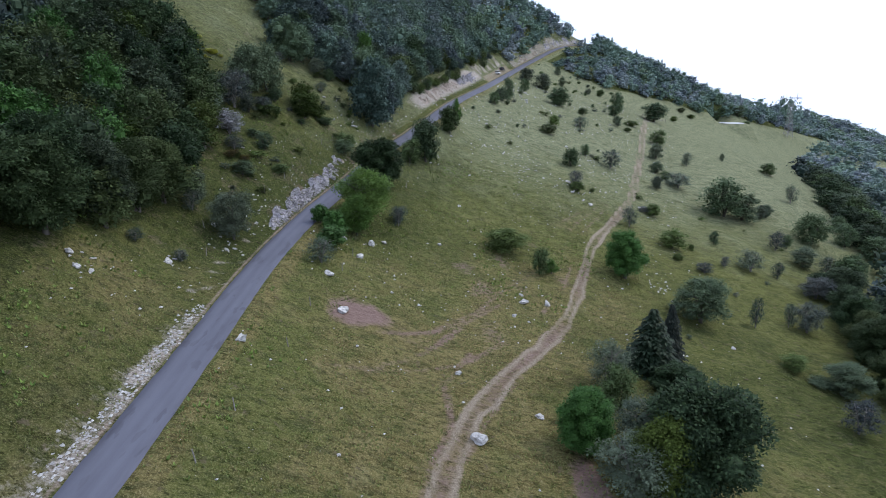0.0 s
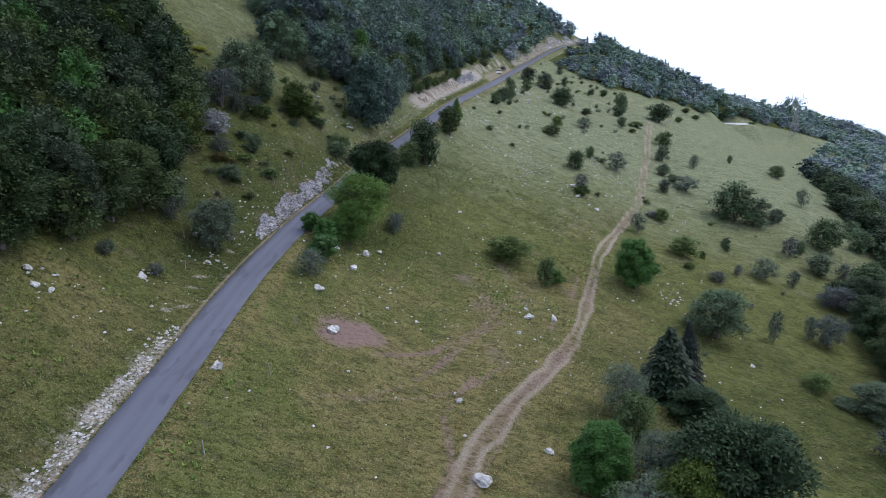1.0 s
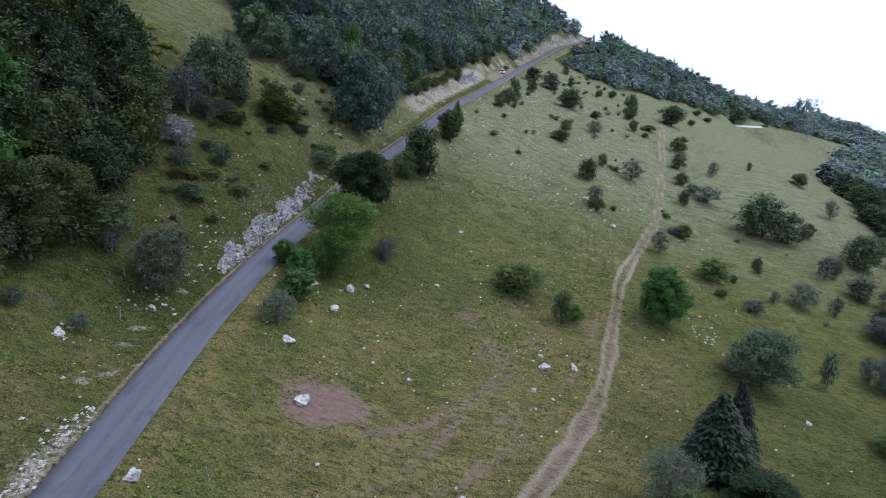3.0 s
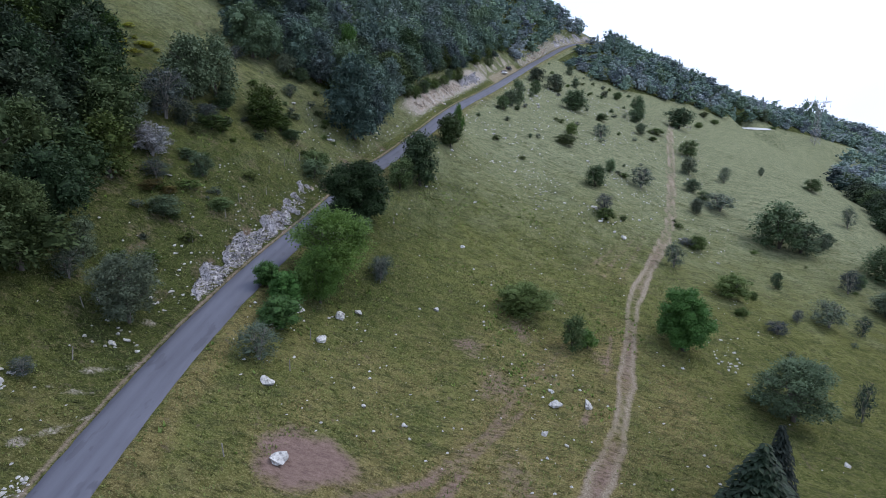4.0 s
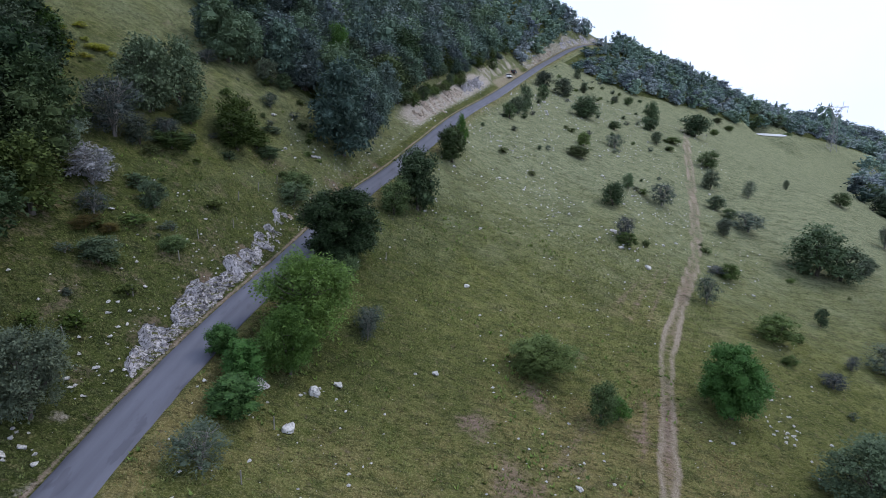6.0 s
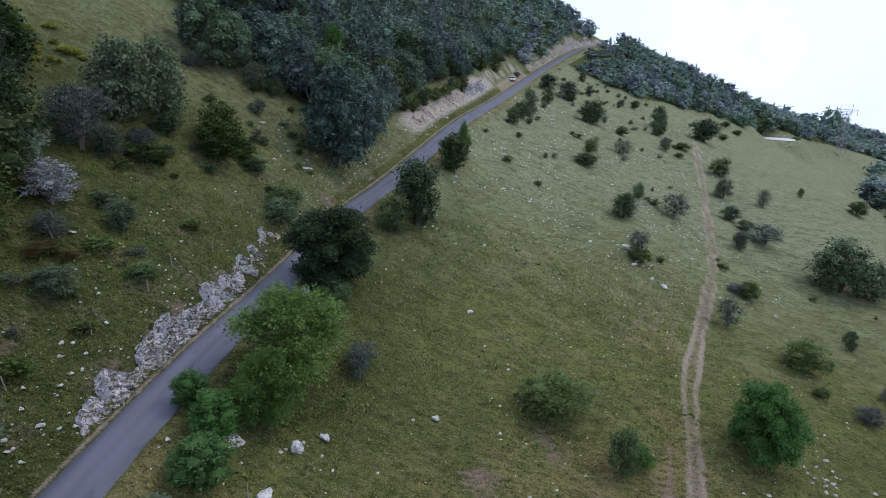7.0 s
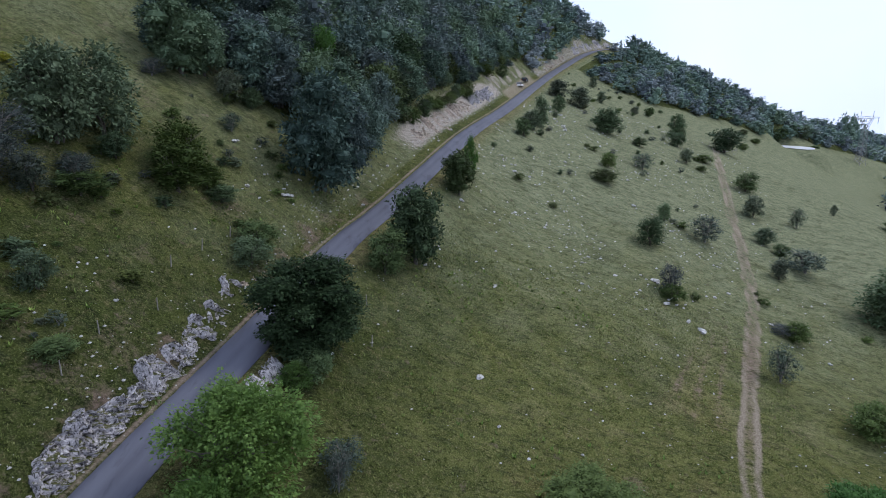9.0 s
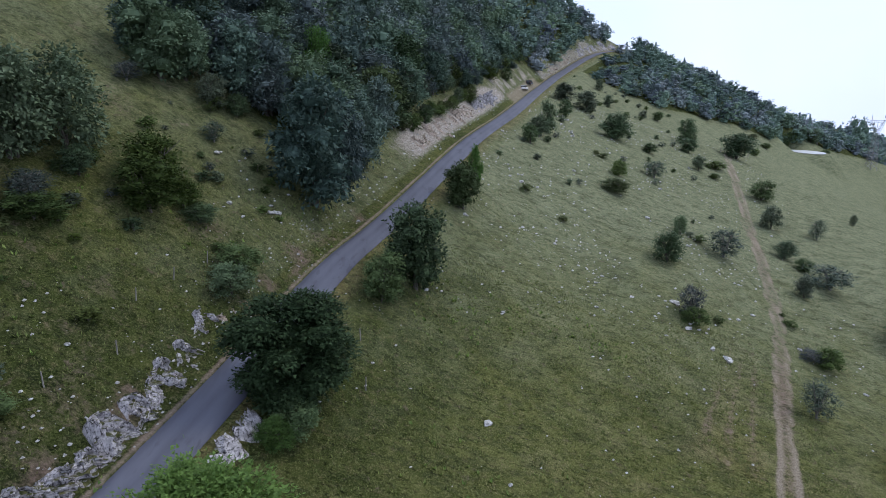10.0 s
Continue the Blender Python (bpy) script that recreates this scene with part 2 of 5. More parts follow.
    s.inputs["Specular IOR Level"].default_value = 0.04
    bump_node(n, l, s, math_node(n, l, "ADD", fine, math_node(n, l, "MULTIPLY", blades, 0.6)), 1.0, 0.3)
    return m


def asphalt_material():
    m, n, l, s = material("worn_asphalt")
    grain, worn = noise_node(n, l, 22, 4, 0.7), noise_node(n, l, 0.5, 5, 0.6, None, (1.0, 0.14, 1.0))
    patch = noise_node(n, l, 0.8, 3, 0.55, None, (1.0, 0.3, 1.0))
    col = mix_node(n, l, ramp_node(n, l, worn, 0.33, 0.66), (0.058, 0.061, 0.086), (0.098, 0.103, 0.138))
    col = mix_node(n, l, math_node(n, l, "MULTIPLY", ramp_node(n, l, grain, 0.4, 0.7), 0.35), col, (0.08, 0.08, 0.085))
    col = mix_node(n, l, math_node(n, l, "MULTIPLY", ramp_node(n, l, patch, 0.58, 0.63), 0.6), col, (0.040, 0.041, 0.058))
    wheel = n.new("ShaderNodeAttribute")
    wheel.attribute_name = "wheel"
    col = mix_node(n, l, math_node(n, l, "MULTIPLY", wheel.outputs["Fac"], 0.4), col, (0.140, 0.146, 0.182))
    l.new(col, s.inputs["Base Color"])
    s.inputs["Roughness"].default_value = 0.75
    bump_node(n, l, s, grain, 0.5, 0.01)
    return m


def leaf_material(name, dark, light, far=False, warm=(0.075, 0.090, 0.030), grain=4.5, gloss=0.08, thin=0.14):
    m, n, l, s = material(name)
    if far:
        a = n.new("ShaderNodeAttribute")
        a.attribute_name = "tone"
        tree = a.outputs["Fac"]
    else:
        tree = n.new("ShaderNodeObjectInfo").outputs["Random"]
    leaf = n.new("ShaderNodeNewGeometry").outputs["Random Per Island"]
    place = n.new("ShaderNodeNewGeometry").outputs["Position"]
    spray = noise_node(n, l, grain / 3, 4, 0.7, place, (1, 1, 1.5))
    shade = math_node(n, l, "ADD", math_node(n, l, "MULTIPLY", leaf, 0.2), math_node(n, l, "MULTIPLY", ramp_node(n, l, spray, 0.34, 0.66), 0.8))
    col = mix_node(n, l, shade, dark, light)
    other = math_node(n, l, "FRACT", math_node(n, l, "MULTIPLY", tree, 7.31))  # hue and tone vary from tree to tree on their own
    col = mix_node(n, l, math_node(n, l, "MULTIPLY", ramp_node(n, l, other, 0.55, 1.0), 0.6), col, warm)
    col = mix_node(n, l, 1.0, col, ramp_node(n, l, other, 0.05, 0.55, (1.0, 0.99, 1.06), (0.88, 1.08, 0.88)), "MULTIPLY")
    col = mix_node(n, l, 1.0, col, ramp_node(n, l, tree, 0.0, 1.0, (0.64, 0.68, 0.72), (1.32, 1.30, 1.24)), "MULTIPLY")
    l.new(col, s.inputs["Base Color"])
    s.inputs["Roughness"].default_value = 0.6
    s.inputs["Specular IOR Level"].default_value = gloss
    glow = n.new("ShaderNodeBsdfTranslucent")
    l.new(col, glow.inputs["Color"])
    both = n.new("ShaderNodeMixShader")
    both.inputs["Fac"].default_value = thin
    l.new(s.outputs["BSDF"], both.inputs[1])
    l.new(glow.outputs["BSDF"], both.inputs[2])
    l.new(both.outputs["Shader"], n["Material Output"].inputs["Surface"])
    return m


def limestone_material(name, dark, light, stain, cracks=0.0):
    m, n, l, s = material(name)
    grain, blotch = noise_node(n, l, 3.4, 7, 0.72), noise_node(n, l, 1.7, 5, 0.65)
    col = mix_node(n, l, ramp_node(n, l, grain, 0.38, 0.62), dark, light)
    col = mix_node(n, l, math_node(n, l, "MULTIPLY", ramp_node(n, l, blotch, 0.5, 0.66), 0.6), col, stain)
    if cracks:
        warp = n.new("ShaderNodeMapping")
        warp.inputs["Rotation"].default_value, warp.inputs["Scale"].default_value = (0.5, 0.9, 0.4), (1.0, 1.0, 0.55)
        l.new(n.new("ShaderNodeTexCoord").outputs["Object"], warp.inputs["Vector"])
        cell = n.new("ShaderNodeTexVoronoi")
        cell.feature = "DISTANCE_TO_EDGE"
        cell.inputs["Scale"].default_value, cell.inputs["Randomness"].default_value = cracks, 1.0
        l.new(warp.outputs["Vector"], cell.inputs["Vector"])
        wide = math_node(n, l, "ADD", cell.outputs["Distance"], math_node(n, l, "MULTIPLY", math_node(n, l, "SUBTRACT", grain, 0.5), 0.5))
        col = mix_node(n, l, ramp_node(n, l, wide, -0.02, 0.05, (0.9, 0.9, 0.9), (0, 0, 0)), col, tuple(c * 0.35 for c in stain))
        up = n.new("ShaderNodeSeparateXYZ")  # grass on the ledges
        l.new(n.new("ShaderNodeNewGeometry").outputs["Normal"], up.inputs[0])
        ledge = math_node(n, l, "ADD", up.outputs["Z"], math_node(n, l, "MULTIPLY", math_node(n, l, "SUBTRACT", noise_node(n, l, 0.9, 5, 0.7), 0.5), 1.5))
        turf = mix_node(n, l, ramp_node(n, l, grain, 0.4, 0.6), (0.045, 0.055, 0.018), (0.12, 0.115, 0.05))
        col = mix_node(n, l, ramp_node(n, l, ledge, 0.72, 0.92), col, turf)
    l.new(col, s.inputs["Base Color"])
    s.inputs["Roughness"].default_value, s.inputs["Specular IOR Level"].default_value = 0.9, 0.15
    bump_node(n, l, s, grain, 1.0, 0.2)
    return m


def plain(name, colour, roughness=0.5, metallic=0.0):
    m, n, l, s = material(name)
    s.inputs["Base Color"].default_value, s.inputs["Roughness"].default_value, s.inputs["Metallic"].default_value = (*colour, 1), roughness, metallic
    return m


def water_material():
    m, n, l, s = material("sky_white_water")
    # The near-white base colour stands in for the sky's reflection.
    s.inputs["Base Color"].default_value, s.inputs["Roughness"].default_value, s.inputs["IOR"].default_value = (0.90, 0.92, 0.94, 1), 0.2, 1.33
    bump_node(n, l, s, noise_node(n, l, 2.5, 3), 0.5, 0.06)
    return m


WATER = water_material()
PASTURE, ASPHALT = ground_material(), asphalt_material()
LIMESTONE = limestone_material("limestone", (0.30, 0.295, 0.285), (0.70, 0.685, 0.665), (0.17, 0.165, 0.15))
FACE_ROCK = limestone_material("face_limestone", (0.19, 0.178, 0.186), (0.75, 0.715, 0.735), (0.13, 0.12, 0.11), 2.4)
FACE_TAN = limestone_material("face_tan_limestone", (0.24, 0.19, 0.15), (0.60, 0.50, 0.42), (0.16, 0.13, 0.09), 1.5)
BARK = speckled("bark", (0.045, 0.038, 0.03), (0.13, 0.115, 0.1), 9, 0.9, 0, 0.03)
GREY_BARK = speckled("grey_bark", (0.12, 0.11, 0.10), (0.27, 0.255, 0.24), 9, 0.9, 0, 0.03)
POST_WOOD = speckled("weathered_wood", (0.13, 0.12, 0.105), (0.32, 0.30, 0.27), 12, 0.85, 0, 0.01, 5, (1, 1, 0.1))
LEAVES = {
    "beech": leaf_material("beech_leaves", (0.008, 0.014, 0.010), (0.066, 0.092, 0.050), False, (0.085, 0.088, 0.040)),
    "maple": leaf_material("maple_leaves", (0.016, 0.040, 0.011), (0.064, 0.128, 0.036), False, (0.07, 0.125, 0.04), 4.5, 0.15),
    # Beech of the upper wood, with haze blued into the leaf colour.
    "hill": leaf_material("hazed_beech_leaves", (0.038, 0.056, 0.058), (0.146, 0.182, 0.170), False, (0.11, 0.128, 0.065), 3.0, 0.12),
    "ash": leaf_material("ash_leaves", (0.038, 0.078, 0.015), (0.150, 0.245, 0.058), False, (0.09, 0.17, 0.04), 4.5, 0.25, 0.35),
    "hazel": leaf_material("hazel_leaves", (0.048, 0.065, 0.044), (0.152, 0.180, 0.114)),
    "yellow": leaf_material("yellowing_leaves", (0.022, 0.036, 0.010), (0.095, 0.114, 0.034), False, (0.09, 0.10, 0.026)),
    "grey": leaf_material("grey_green_leaves", (0.030, 0.039, 0.037), (0.112, 0.128, 0.117), False, (0.14, 0.14, 0.115)),
    "white": leaf_material("silvery_leaves", (0.11, 0.118, 0.12), (0.27, 0.28, 0.29), False, (0.25, 0.26, 0.25)),
    "fir": leaf_material("fir_needles", (0.009, 0.015, 0.010), (0.026, 0.040, 0.026), False, (0.025, 0.034, 0.018), 6.0, 0.25),
    "rust": leaf_material("rusty_bracken_leaves", (0.045, 0.034, 0.012), (0.135, 0.098, 0.038), False, (0.12, 0.10, 0.04)),
    "broom": leaf_material("broom_flowers", (0.12, 0.13, 0.025), (0.42, 0.35, 0.05), False, (0.40, 0.32, 0.04), 4.5, 0.2),
    "thorn": leaf_material("thorn_leaves", (0.045, 0.062, 0.022), (0.135, 0.158, 0.062)),
    # Distance haze is put into this leaf colour, paler and bluer than beech.
    "far": leaf_material("hazed_woodland_leaves", (0.125, 0.155, 0.168), (0.225, 0.265, 0.268), True, (0.13, 0.155, 0.10), 1.6, 0.12),
    # Joined trees of the upper slope: a milder haze in the leaf colour.
    "mid": leaf_material("hazed_slope_leaves", (0.050, 0.070, 0.072), (0.165, 0.204, 0.186), True, (0.13, 0.15, 0.09), 2.0, 0.12),
    # Darker leaf copy: the shade of the hollows is put into its colour.
    "shade": leaf_material("shaded_valley_leaves", (0.012, 0.021, 0.022), (0.078, 0.108, 0.098), True, (0.08, 0.092, 0.05), 2.2, 0.12),
    "grass": leaf_material("grass_blades", (0.095, 0.105, 0.034), (0.23, 0.225, 0.095), True, (0.22, 0.19, 0.085), 4.5, 0.1),
    "weed": leaf_material("weed_leaves", (0.08, 0.12, 0.03), (0.22, 0.27, 0.08), True, (0.24, 0.24, 0.09), 4.5, 0.1),
}
# ---- building helpers ----
def mesh_of(name, verts, faces, mat, flat=True, attributes=None):
    """A mesh from arrays of vertices and equal-sized faces, with point attributes."""
    verts, faces = np.asarray(verts, np.float32), np.asarray(faces, np.int32)
    me = bpy.data.meshes.new(name)
    count, sides = faces.shape
    me.vertices.add(len(verts))
    me.vertices.foreach_set("co", verts.ravel())
    me.loops.add(count * sides)
    me.loops.foreach_set("vertex_index", faces.ravel())
    me.polygons.add(count)
    me.polygons.foreach_set("loop_start", np.arange(0, count * sides, sides, dtype=np.int32))
    me.polygons.foreach_set("use_smooth", np.full(count, not flat))
    me.materials.append(mat)
    me.update(calc_edges=True)
    for key, values in (attributes or {}).items():
        me.attributes.new(key, "FLOAT", "POINT").data.foreach_set("value", np.asarray(values, np.float32))
    return me


def part(name, bm, mat, parent, label=""):
    me = bpy.data.meshes.new(name)
    bm.to_mesh(me)
    bm.free()
    me.materials.append(mat)
    ob = new(name, me)
    ob.parent = parent
    return tagged(ob, label)


def thing(name, x, y, z, label, category, group="", turn=0.0, scale=(1, 1, 1)):
    ob = new(name)
    ob.matrix_world = pose(x, y, z, 0, 0, turn) @ Matrix.Diagonal((*scale, 1))
    return tagged(ob, label, category, group)


def put(name, me, parent, label=""):
    ob = new(name, me)
    ob.parent = parent
    return tagged(ob, label)


def box(bm, cx, cy, cz, sx, sy, sz, m=None):
    made = bmesh.ops.create_cube(bm, size=1, matrix=(m or Matrix()) @ Matrix.Translation((cx, cy, cz)) @ Matrix.Diagonal((sx, sy, sz, 1)))
    return made["verts"]


def tube(points, radii, sides=6):
    """Vertices and quads of a tapered tube along points."""
    points, radii = np.asarray(points, float), np.asarray(radii, float)
    along = np.gradient(points, axis=0)
    along /= np.linalg.norm(along, axis=1)[:, None] + 1e-9
    side = np.cross(along, (0.31, 0.95, 0.05))
    side /= np.linalg.norm(side, axis=1)[:, None] + 1e-9
    other = np.cross(along, side)
    a = np.arange(sides) * 2 * np.pi / sides
    ring = points[:, None] + radii[:, None, None] * (np.cos(a)[None, :, None] * side[:, None] + np.sin(a)[None, :, None] * other[:, None])
    n = len(points)
    i, j = np.meshgrid(np.arange(n - 1), np.arange(sides), indexing="ij")
    k = (j + 1) % sides
    quads = np.stack([i * sides + j, i * sides + k, (i + 1) * sides + k, (i + 1) * sides + j], -1).reshape(-1, 4)
    return ring.reshape(-1, 3), quads


def joined(pieces):
    verts, faces, at = [], [], 0
    for v, q in pieces:
        verts.append(v)
        faces.append(np.asarray(q) + at)
        at += len(v)
    return np.concatenate(verts), np.concatenate(faces)


def noise3(p, size, seed=0):
    return (bumps(p[:, 0] + 0.37 * p[:, 2], p[:, 1] - 0.29 * p[:, 2], size, seed) + bumps(p[:, 1] + 7.7 + 0.33 * p[:, 0], p[:, 2] * 1.3 - 0.21 * p[:, 0], size, seed + 11)) / 1.5


def sphere(rings=5, sides=8):
    """Unit sphere of quads (with pinched poles)."""
    th, ph = np.linspace(0.02, np.pi - 0.02, rings + 1), np.arange(sides) * 2 * np.pi / sides
    v = np.stack([np.sin(th)[:, None] * np.cos(ph), np.sin(th)[:, None] * np.sin(ph), np.cos(th)[:, None] + 0 * ph], -1).reshape(-1, 3)
    i, j = np.meshgrid(np.arange(rings), np.arange(sides), indexing="ij")
    k = (j + 1) % sides
    return v, np.stack([i * sides + j, (i + 1) * sides + j, (i + 1) * sides + k, i * sides + k], -1).reshape(-1, 4)


# ---- ground and road ----
TRACK = [(-2.0, 38.0), (-0.9, 47.1), (0.2, 52.4), (2.9, 61.5), (8.4, 72.5), (13.0, 79.9), (19.8, 94.6), (27.0, 115.5), (31.4, 129.0), (39.3, 145.5), (47.0, 161.0),
         (52.0, 171.0), (56.0, 181.0), (65.2, 207.0), (76.4, 240.0), (83.0, 260.0), (90.0, 280.0), (97.0, 296.0)]
SIDE_TRACKS = [[(-3.5, 40.0), (-1.5, 52.0), (0.5, 58.5), (-0.5, 66.0), (3.0, 75.0)], [(-9.0, 64.0), (-2.5, 73.0), (2.5, 84.0), (10.0, 96.0)],
               [(1.5, 53.0), (5.6, 64.0), (9.5, 71.5)], [(26.0, 138.0), (33.0, 150.0), (40.5, 163.0)], [(30.5, 135.0), (36.5, 148.0), (43.5, 162.0)], [(15.0, 93.0), (21.5, 107.0), (25.0, 118.0)],
               [(-8.5, 74.0), (-2.0, 79.0), (4.0, 88.0), (9.5, 99.0), (17.0, 112.0)], [(-14.0, 62.0), (-6.0, 66.0), (2.0, 72.0), (8.0, 80.0)], [(28.0, 136.0), (34.5, 149.0), (42.0, 162.5)]]


def away(x, y, line):
    """Distance in the plan from a line of points."""
    best = np.full(np.shape(x), 1e9)
    for (ax, ay), (bx, by) in zip(line, line[1:]):
        dx, dy = bx - ax, by - ay
        t = np.clip(((x - ax) * dx + (y - ay) * dy) / (dx * dx + dy * dy), 0, 1)
        best = np.minimum(best, np.hypot(x - ax - t * dx, y - ay - t * dy))
    return best


LOWER_WOOD = [(-46, 30), (-47, 62), (-44, 69), (-42, 80), (-40.5, 92), (-40, 100), (-41, 108), (-44, 120), (-55, 134), (-64, 142), (-72, 160), (-90, 185), (-130, 200), (-130, 30)]
UPPER_WOOD = [(-16, 166), (-22, 168), (-32, 172), (-41, 172), (-49, 178), (-57, 195), (-75, 220), (-100, 250), (-100, 330), (31, 330), (19, 296), (9, 262), (3, 243), (-6, 215), (-11, 195), (-13, 180)]
VALLEY_WOOD = [(76, 60), (76, 92), (84, 116), (104, 140), (124, 168), (128, 190), (134, 212), (146, 232), (158, 258), (172, 290), (200, 290), (200, 60)]


def within(x, y, line):
    """As inside(), for arrays of places."""
    hit = np.zeros(np.shape(x), bool)
    for (ax, ay), (bx, by) in zip(line, line[1:] + line[:1]):
        hit ^= ((ay > y) != (by > y)) & (x < ax + (y - ay) * (bx - ax) / (by - ay + 1e-9))
    return hit


def field_top(x):
    """Where the pasture ends below the far wood."""
    return smooth([60, 90, 117, 136, 156, 178, 205, 231, 264, 300], [352, 345, 362, 371, 380, 404, 412, 424, 452, 480], np.clip(x, 60, 300))


def steps(*spans):
    out = []
    for a, b, step in spans:
        out.append(np.arange(a, b, step))
    return np.unique(np.concatenate(out))


def ground():
    ys = np.concatenate([[-4000, -1500, -600, -300, -150], steps((-80, 30, 4), (30, 150, 0.5), (150, 220, 0.75), (220, 300, 1.1), (300, 460, 2), (460, 900, 10)), [950, 1100, 1400, 2000, 3000, 4500]])
    ws = np.concatenate([[-4000, -2500, -1500, -900, -600, -450, -350, -280, -220, -180], steps((-150, -50, 4), (-50, -14, 1.2), (-14, 55, 0.5), (55, 70, 0.9), (70, 150, 1.5), (150, 330, 5)),
                         [350, 400, 470, 560, 700, 900, 1300, 2000, 3000, 4500]])
    y, w = np.meshgrid(ys, ws, indexing="ij")
    x = road_x(y) + w
    z = land(x, y)
    px, py = x + 1.6 * bumps(x, y, 4.5, 36) + 0.6 * bumps(x, y, 1.7, 37), y + 1.6 * bumps(x, y, 4.5, 38) + 0.6 * bumps(x, y, 1.7, 39)
    soil = 0.85 * np.exp(-(((px + 12.0) / 3.9) ** 2 + ((py - 77.5) / 3.9) ** 2) ** 1.6) + 0.34 * np.exp(-(((px + 5.0) / 4.6) ** 2 + ((py - 76.0) / 3.4) ** 2))
    soil = np.maximum(soil, 0.85 * np.exp(-(((x - 14.0) / 2.2) ** 2 + ((y - 51.5) / 6.5) ** 2) ** 2))
    soil = np.maximum(soil, 0.42 * np.exp(-(((x - 6.5) / 3.5) ** 2 + ((y - 82) / 6) ** 2)))
    for bx, by, br, deep in ((3.5, 104.5, 2.4, 0.6), (11.5, 112.0, 2.2, 0.55), (17.5, 124.0, 1.8, 0.5), (20.5, 108.5, 1.8, 0.55), (6.0, 97.5, 2.6, 0.5), (13.0, 103.0, 1.6, 0.45)):
        soil = np.maximum(soil, deep * np.exp(-(((px - bx) / br) ** 2 + ((py - by) / (1.6 * br)) ** 2)))
    wobble = 0.35 * bumps(x, y, 5, 21)
    d = away(x, y, TRACK) + wobble
    soil = np.maximum(soil, 0.55 * np.exp(-(d / 1.5) ** 4) * (0.75 + 0.4 * bumps(x, y, 14, 22)))
    gravel = 0.72 * np.exp(-((d - 0.85) / 0.4) ** 2) * (0.9 + 0.35 * bumps(x, y, 9, 23)) + 0.25 * np.exp(-(d / 0.9) ** 2)
    for line in SIDE_TRACKS:
        soil = np.maximum(soil, (0.44 + 0.2 * bumps(x, y, 6, 64)) * np.exp(-((away(x, y, line) + wobble) / 0.6) ** 2))
    # foot of the left bank, bare with broken stone; pale strip along the road edge
    strip = np.exp(-((w + 3.0 + 0.3 * bumps(x, y, 4, 24)) / 0.85) ** 2) * np.clip((69 - y) / 2, 0, 1)
    scree = (0.66 + 0.5 * bumps(x, y, 2.1, 61)) * strip + 0.3 * np.exp(-((w + 4.2) / 1.4) ** 2) * np.clip((69 - y) / 4, 0, 1) * (bumps(x, y, 2.2, 25) > 0.1)
    for line in ([(-31.5, 72.0), (-30.0, 74.5), (-28.6, 76.5)], [(-32.0, 82.0), (-30.4, 83.4), (-28.5, 85.0)], [(-30.6, 91.8), (-28.4, 92.6)], [(-33.0, 79.0), (-30.0, 79.6)]):
        scree = np.maximum(scree, (0.5 + 0.3 * bumps(x, y, 0.9, 63)) * np.exp(-((away(x, y, line) + 0.4 * bumps(x, y, 1.4, 62)) / 0.45) ** 2))
    gravel = np.maximum(gravel, 0.55 * np.exp(-((np.abs(w + ROAD_HALF + 0.25)) / 0.33) ** 2))
    scar = np.clip((y - 184) / 10, 0, 1) * np.clip((272 - y) / 10, 0, 1) * np.clip((-w - 4.2) / 1.2, 0, 1) * np.clip((10.5 + 1.5 * bumps(x, y, 9, 26) + w) / 2, 0, 1)
    scree = np.maximum(scree, 0.8 * scar)
    lay_by = np.clip((y - 262) / 8, 0, 1) * np.clip((322 - y) / 8, 0, 1) * np.clip((-w - 2) / 0.6, 0, 1) * np.clip((6.5 + w) / 1.5, 0, 1)
    gravel = np.maximum(gravel, 0.6 * lay_by)
    scree = np.maximum(scree, (0.35 + 0.5 * bumps(x, y, 3, 65)) * np.clip((y - 252) / 8, 0, 1) * np.clip((326 - y) / 8, 0, 1) * np.clip((-w - 5) / 1.5, 0, 1) * np.clip((13 + w) / 3, 0, 1))
    far_bank = np.clip((y - 320) / 8, 0, 1) * np.clip((430 - y) / 8, 0, 1) * np.clip((-w - 2.4) / 0.6, 0, 1) * np.clip((7.5 + 2 * bumps(x, y, 8, 29) + w) / 2, 0, 1)
    scree = np.maximum(scree, 0.55 * far_bank)
    bank = np.clip((y - 98) / 4, 0, 1) * np.clip((170 - y) / 6, 0, 1) * np.clip((-w - 2.6) / 0.8, 0, 1) * np.clip((7.5 + w) / 2.5, 0, 1)
    soil = np.maximum(soil, 0.5 * bank * (0.5 + 0.7 * bumps(x, y, 2.5, 27)))
    soil = np.maximum(soil, 0.32 * np.clip(bumps(x, y, 2.6, 33) + 0.6 * bumps(x, y, 9, 34), 0, 1) * (w < -5) * (y > 60))
    soil = np.maximum(soil, 0.7 * np.exp(-((w + 2.4 + 0.1 * bumps(x, y, 3, 35)) / 0.22) ** 2))
    verge = np.exp(-((w - 3.5) / 1.2) ** 2)
    field = np.clip((w - 5) / 8, 0, 1)
    near = np.clip((125 - y) / 50, 0, 1)
    dry = field * (0.06 + 0.56 * near) + 0.25 * bumps(x, y, 24, 28) * field + 1.1 * verge + 0.3 * np.exp(-(d / 4.5) ** 2) * near
    dry = dry + 0.25 * np.exp(-(((x - 2) / 18) ** 2 + ((y - 68) / 18) ** 2)) - 0.25 * np.clip((w - 55) / 20, 0, 1)
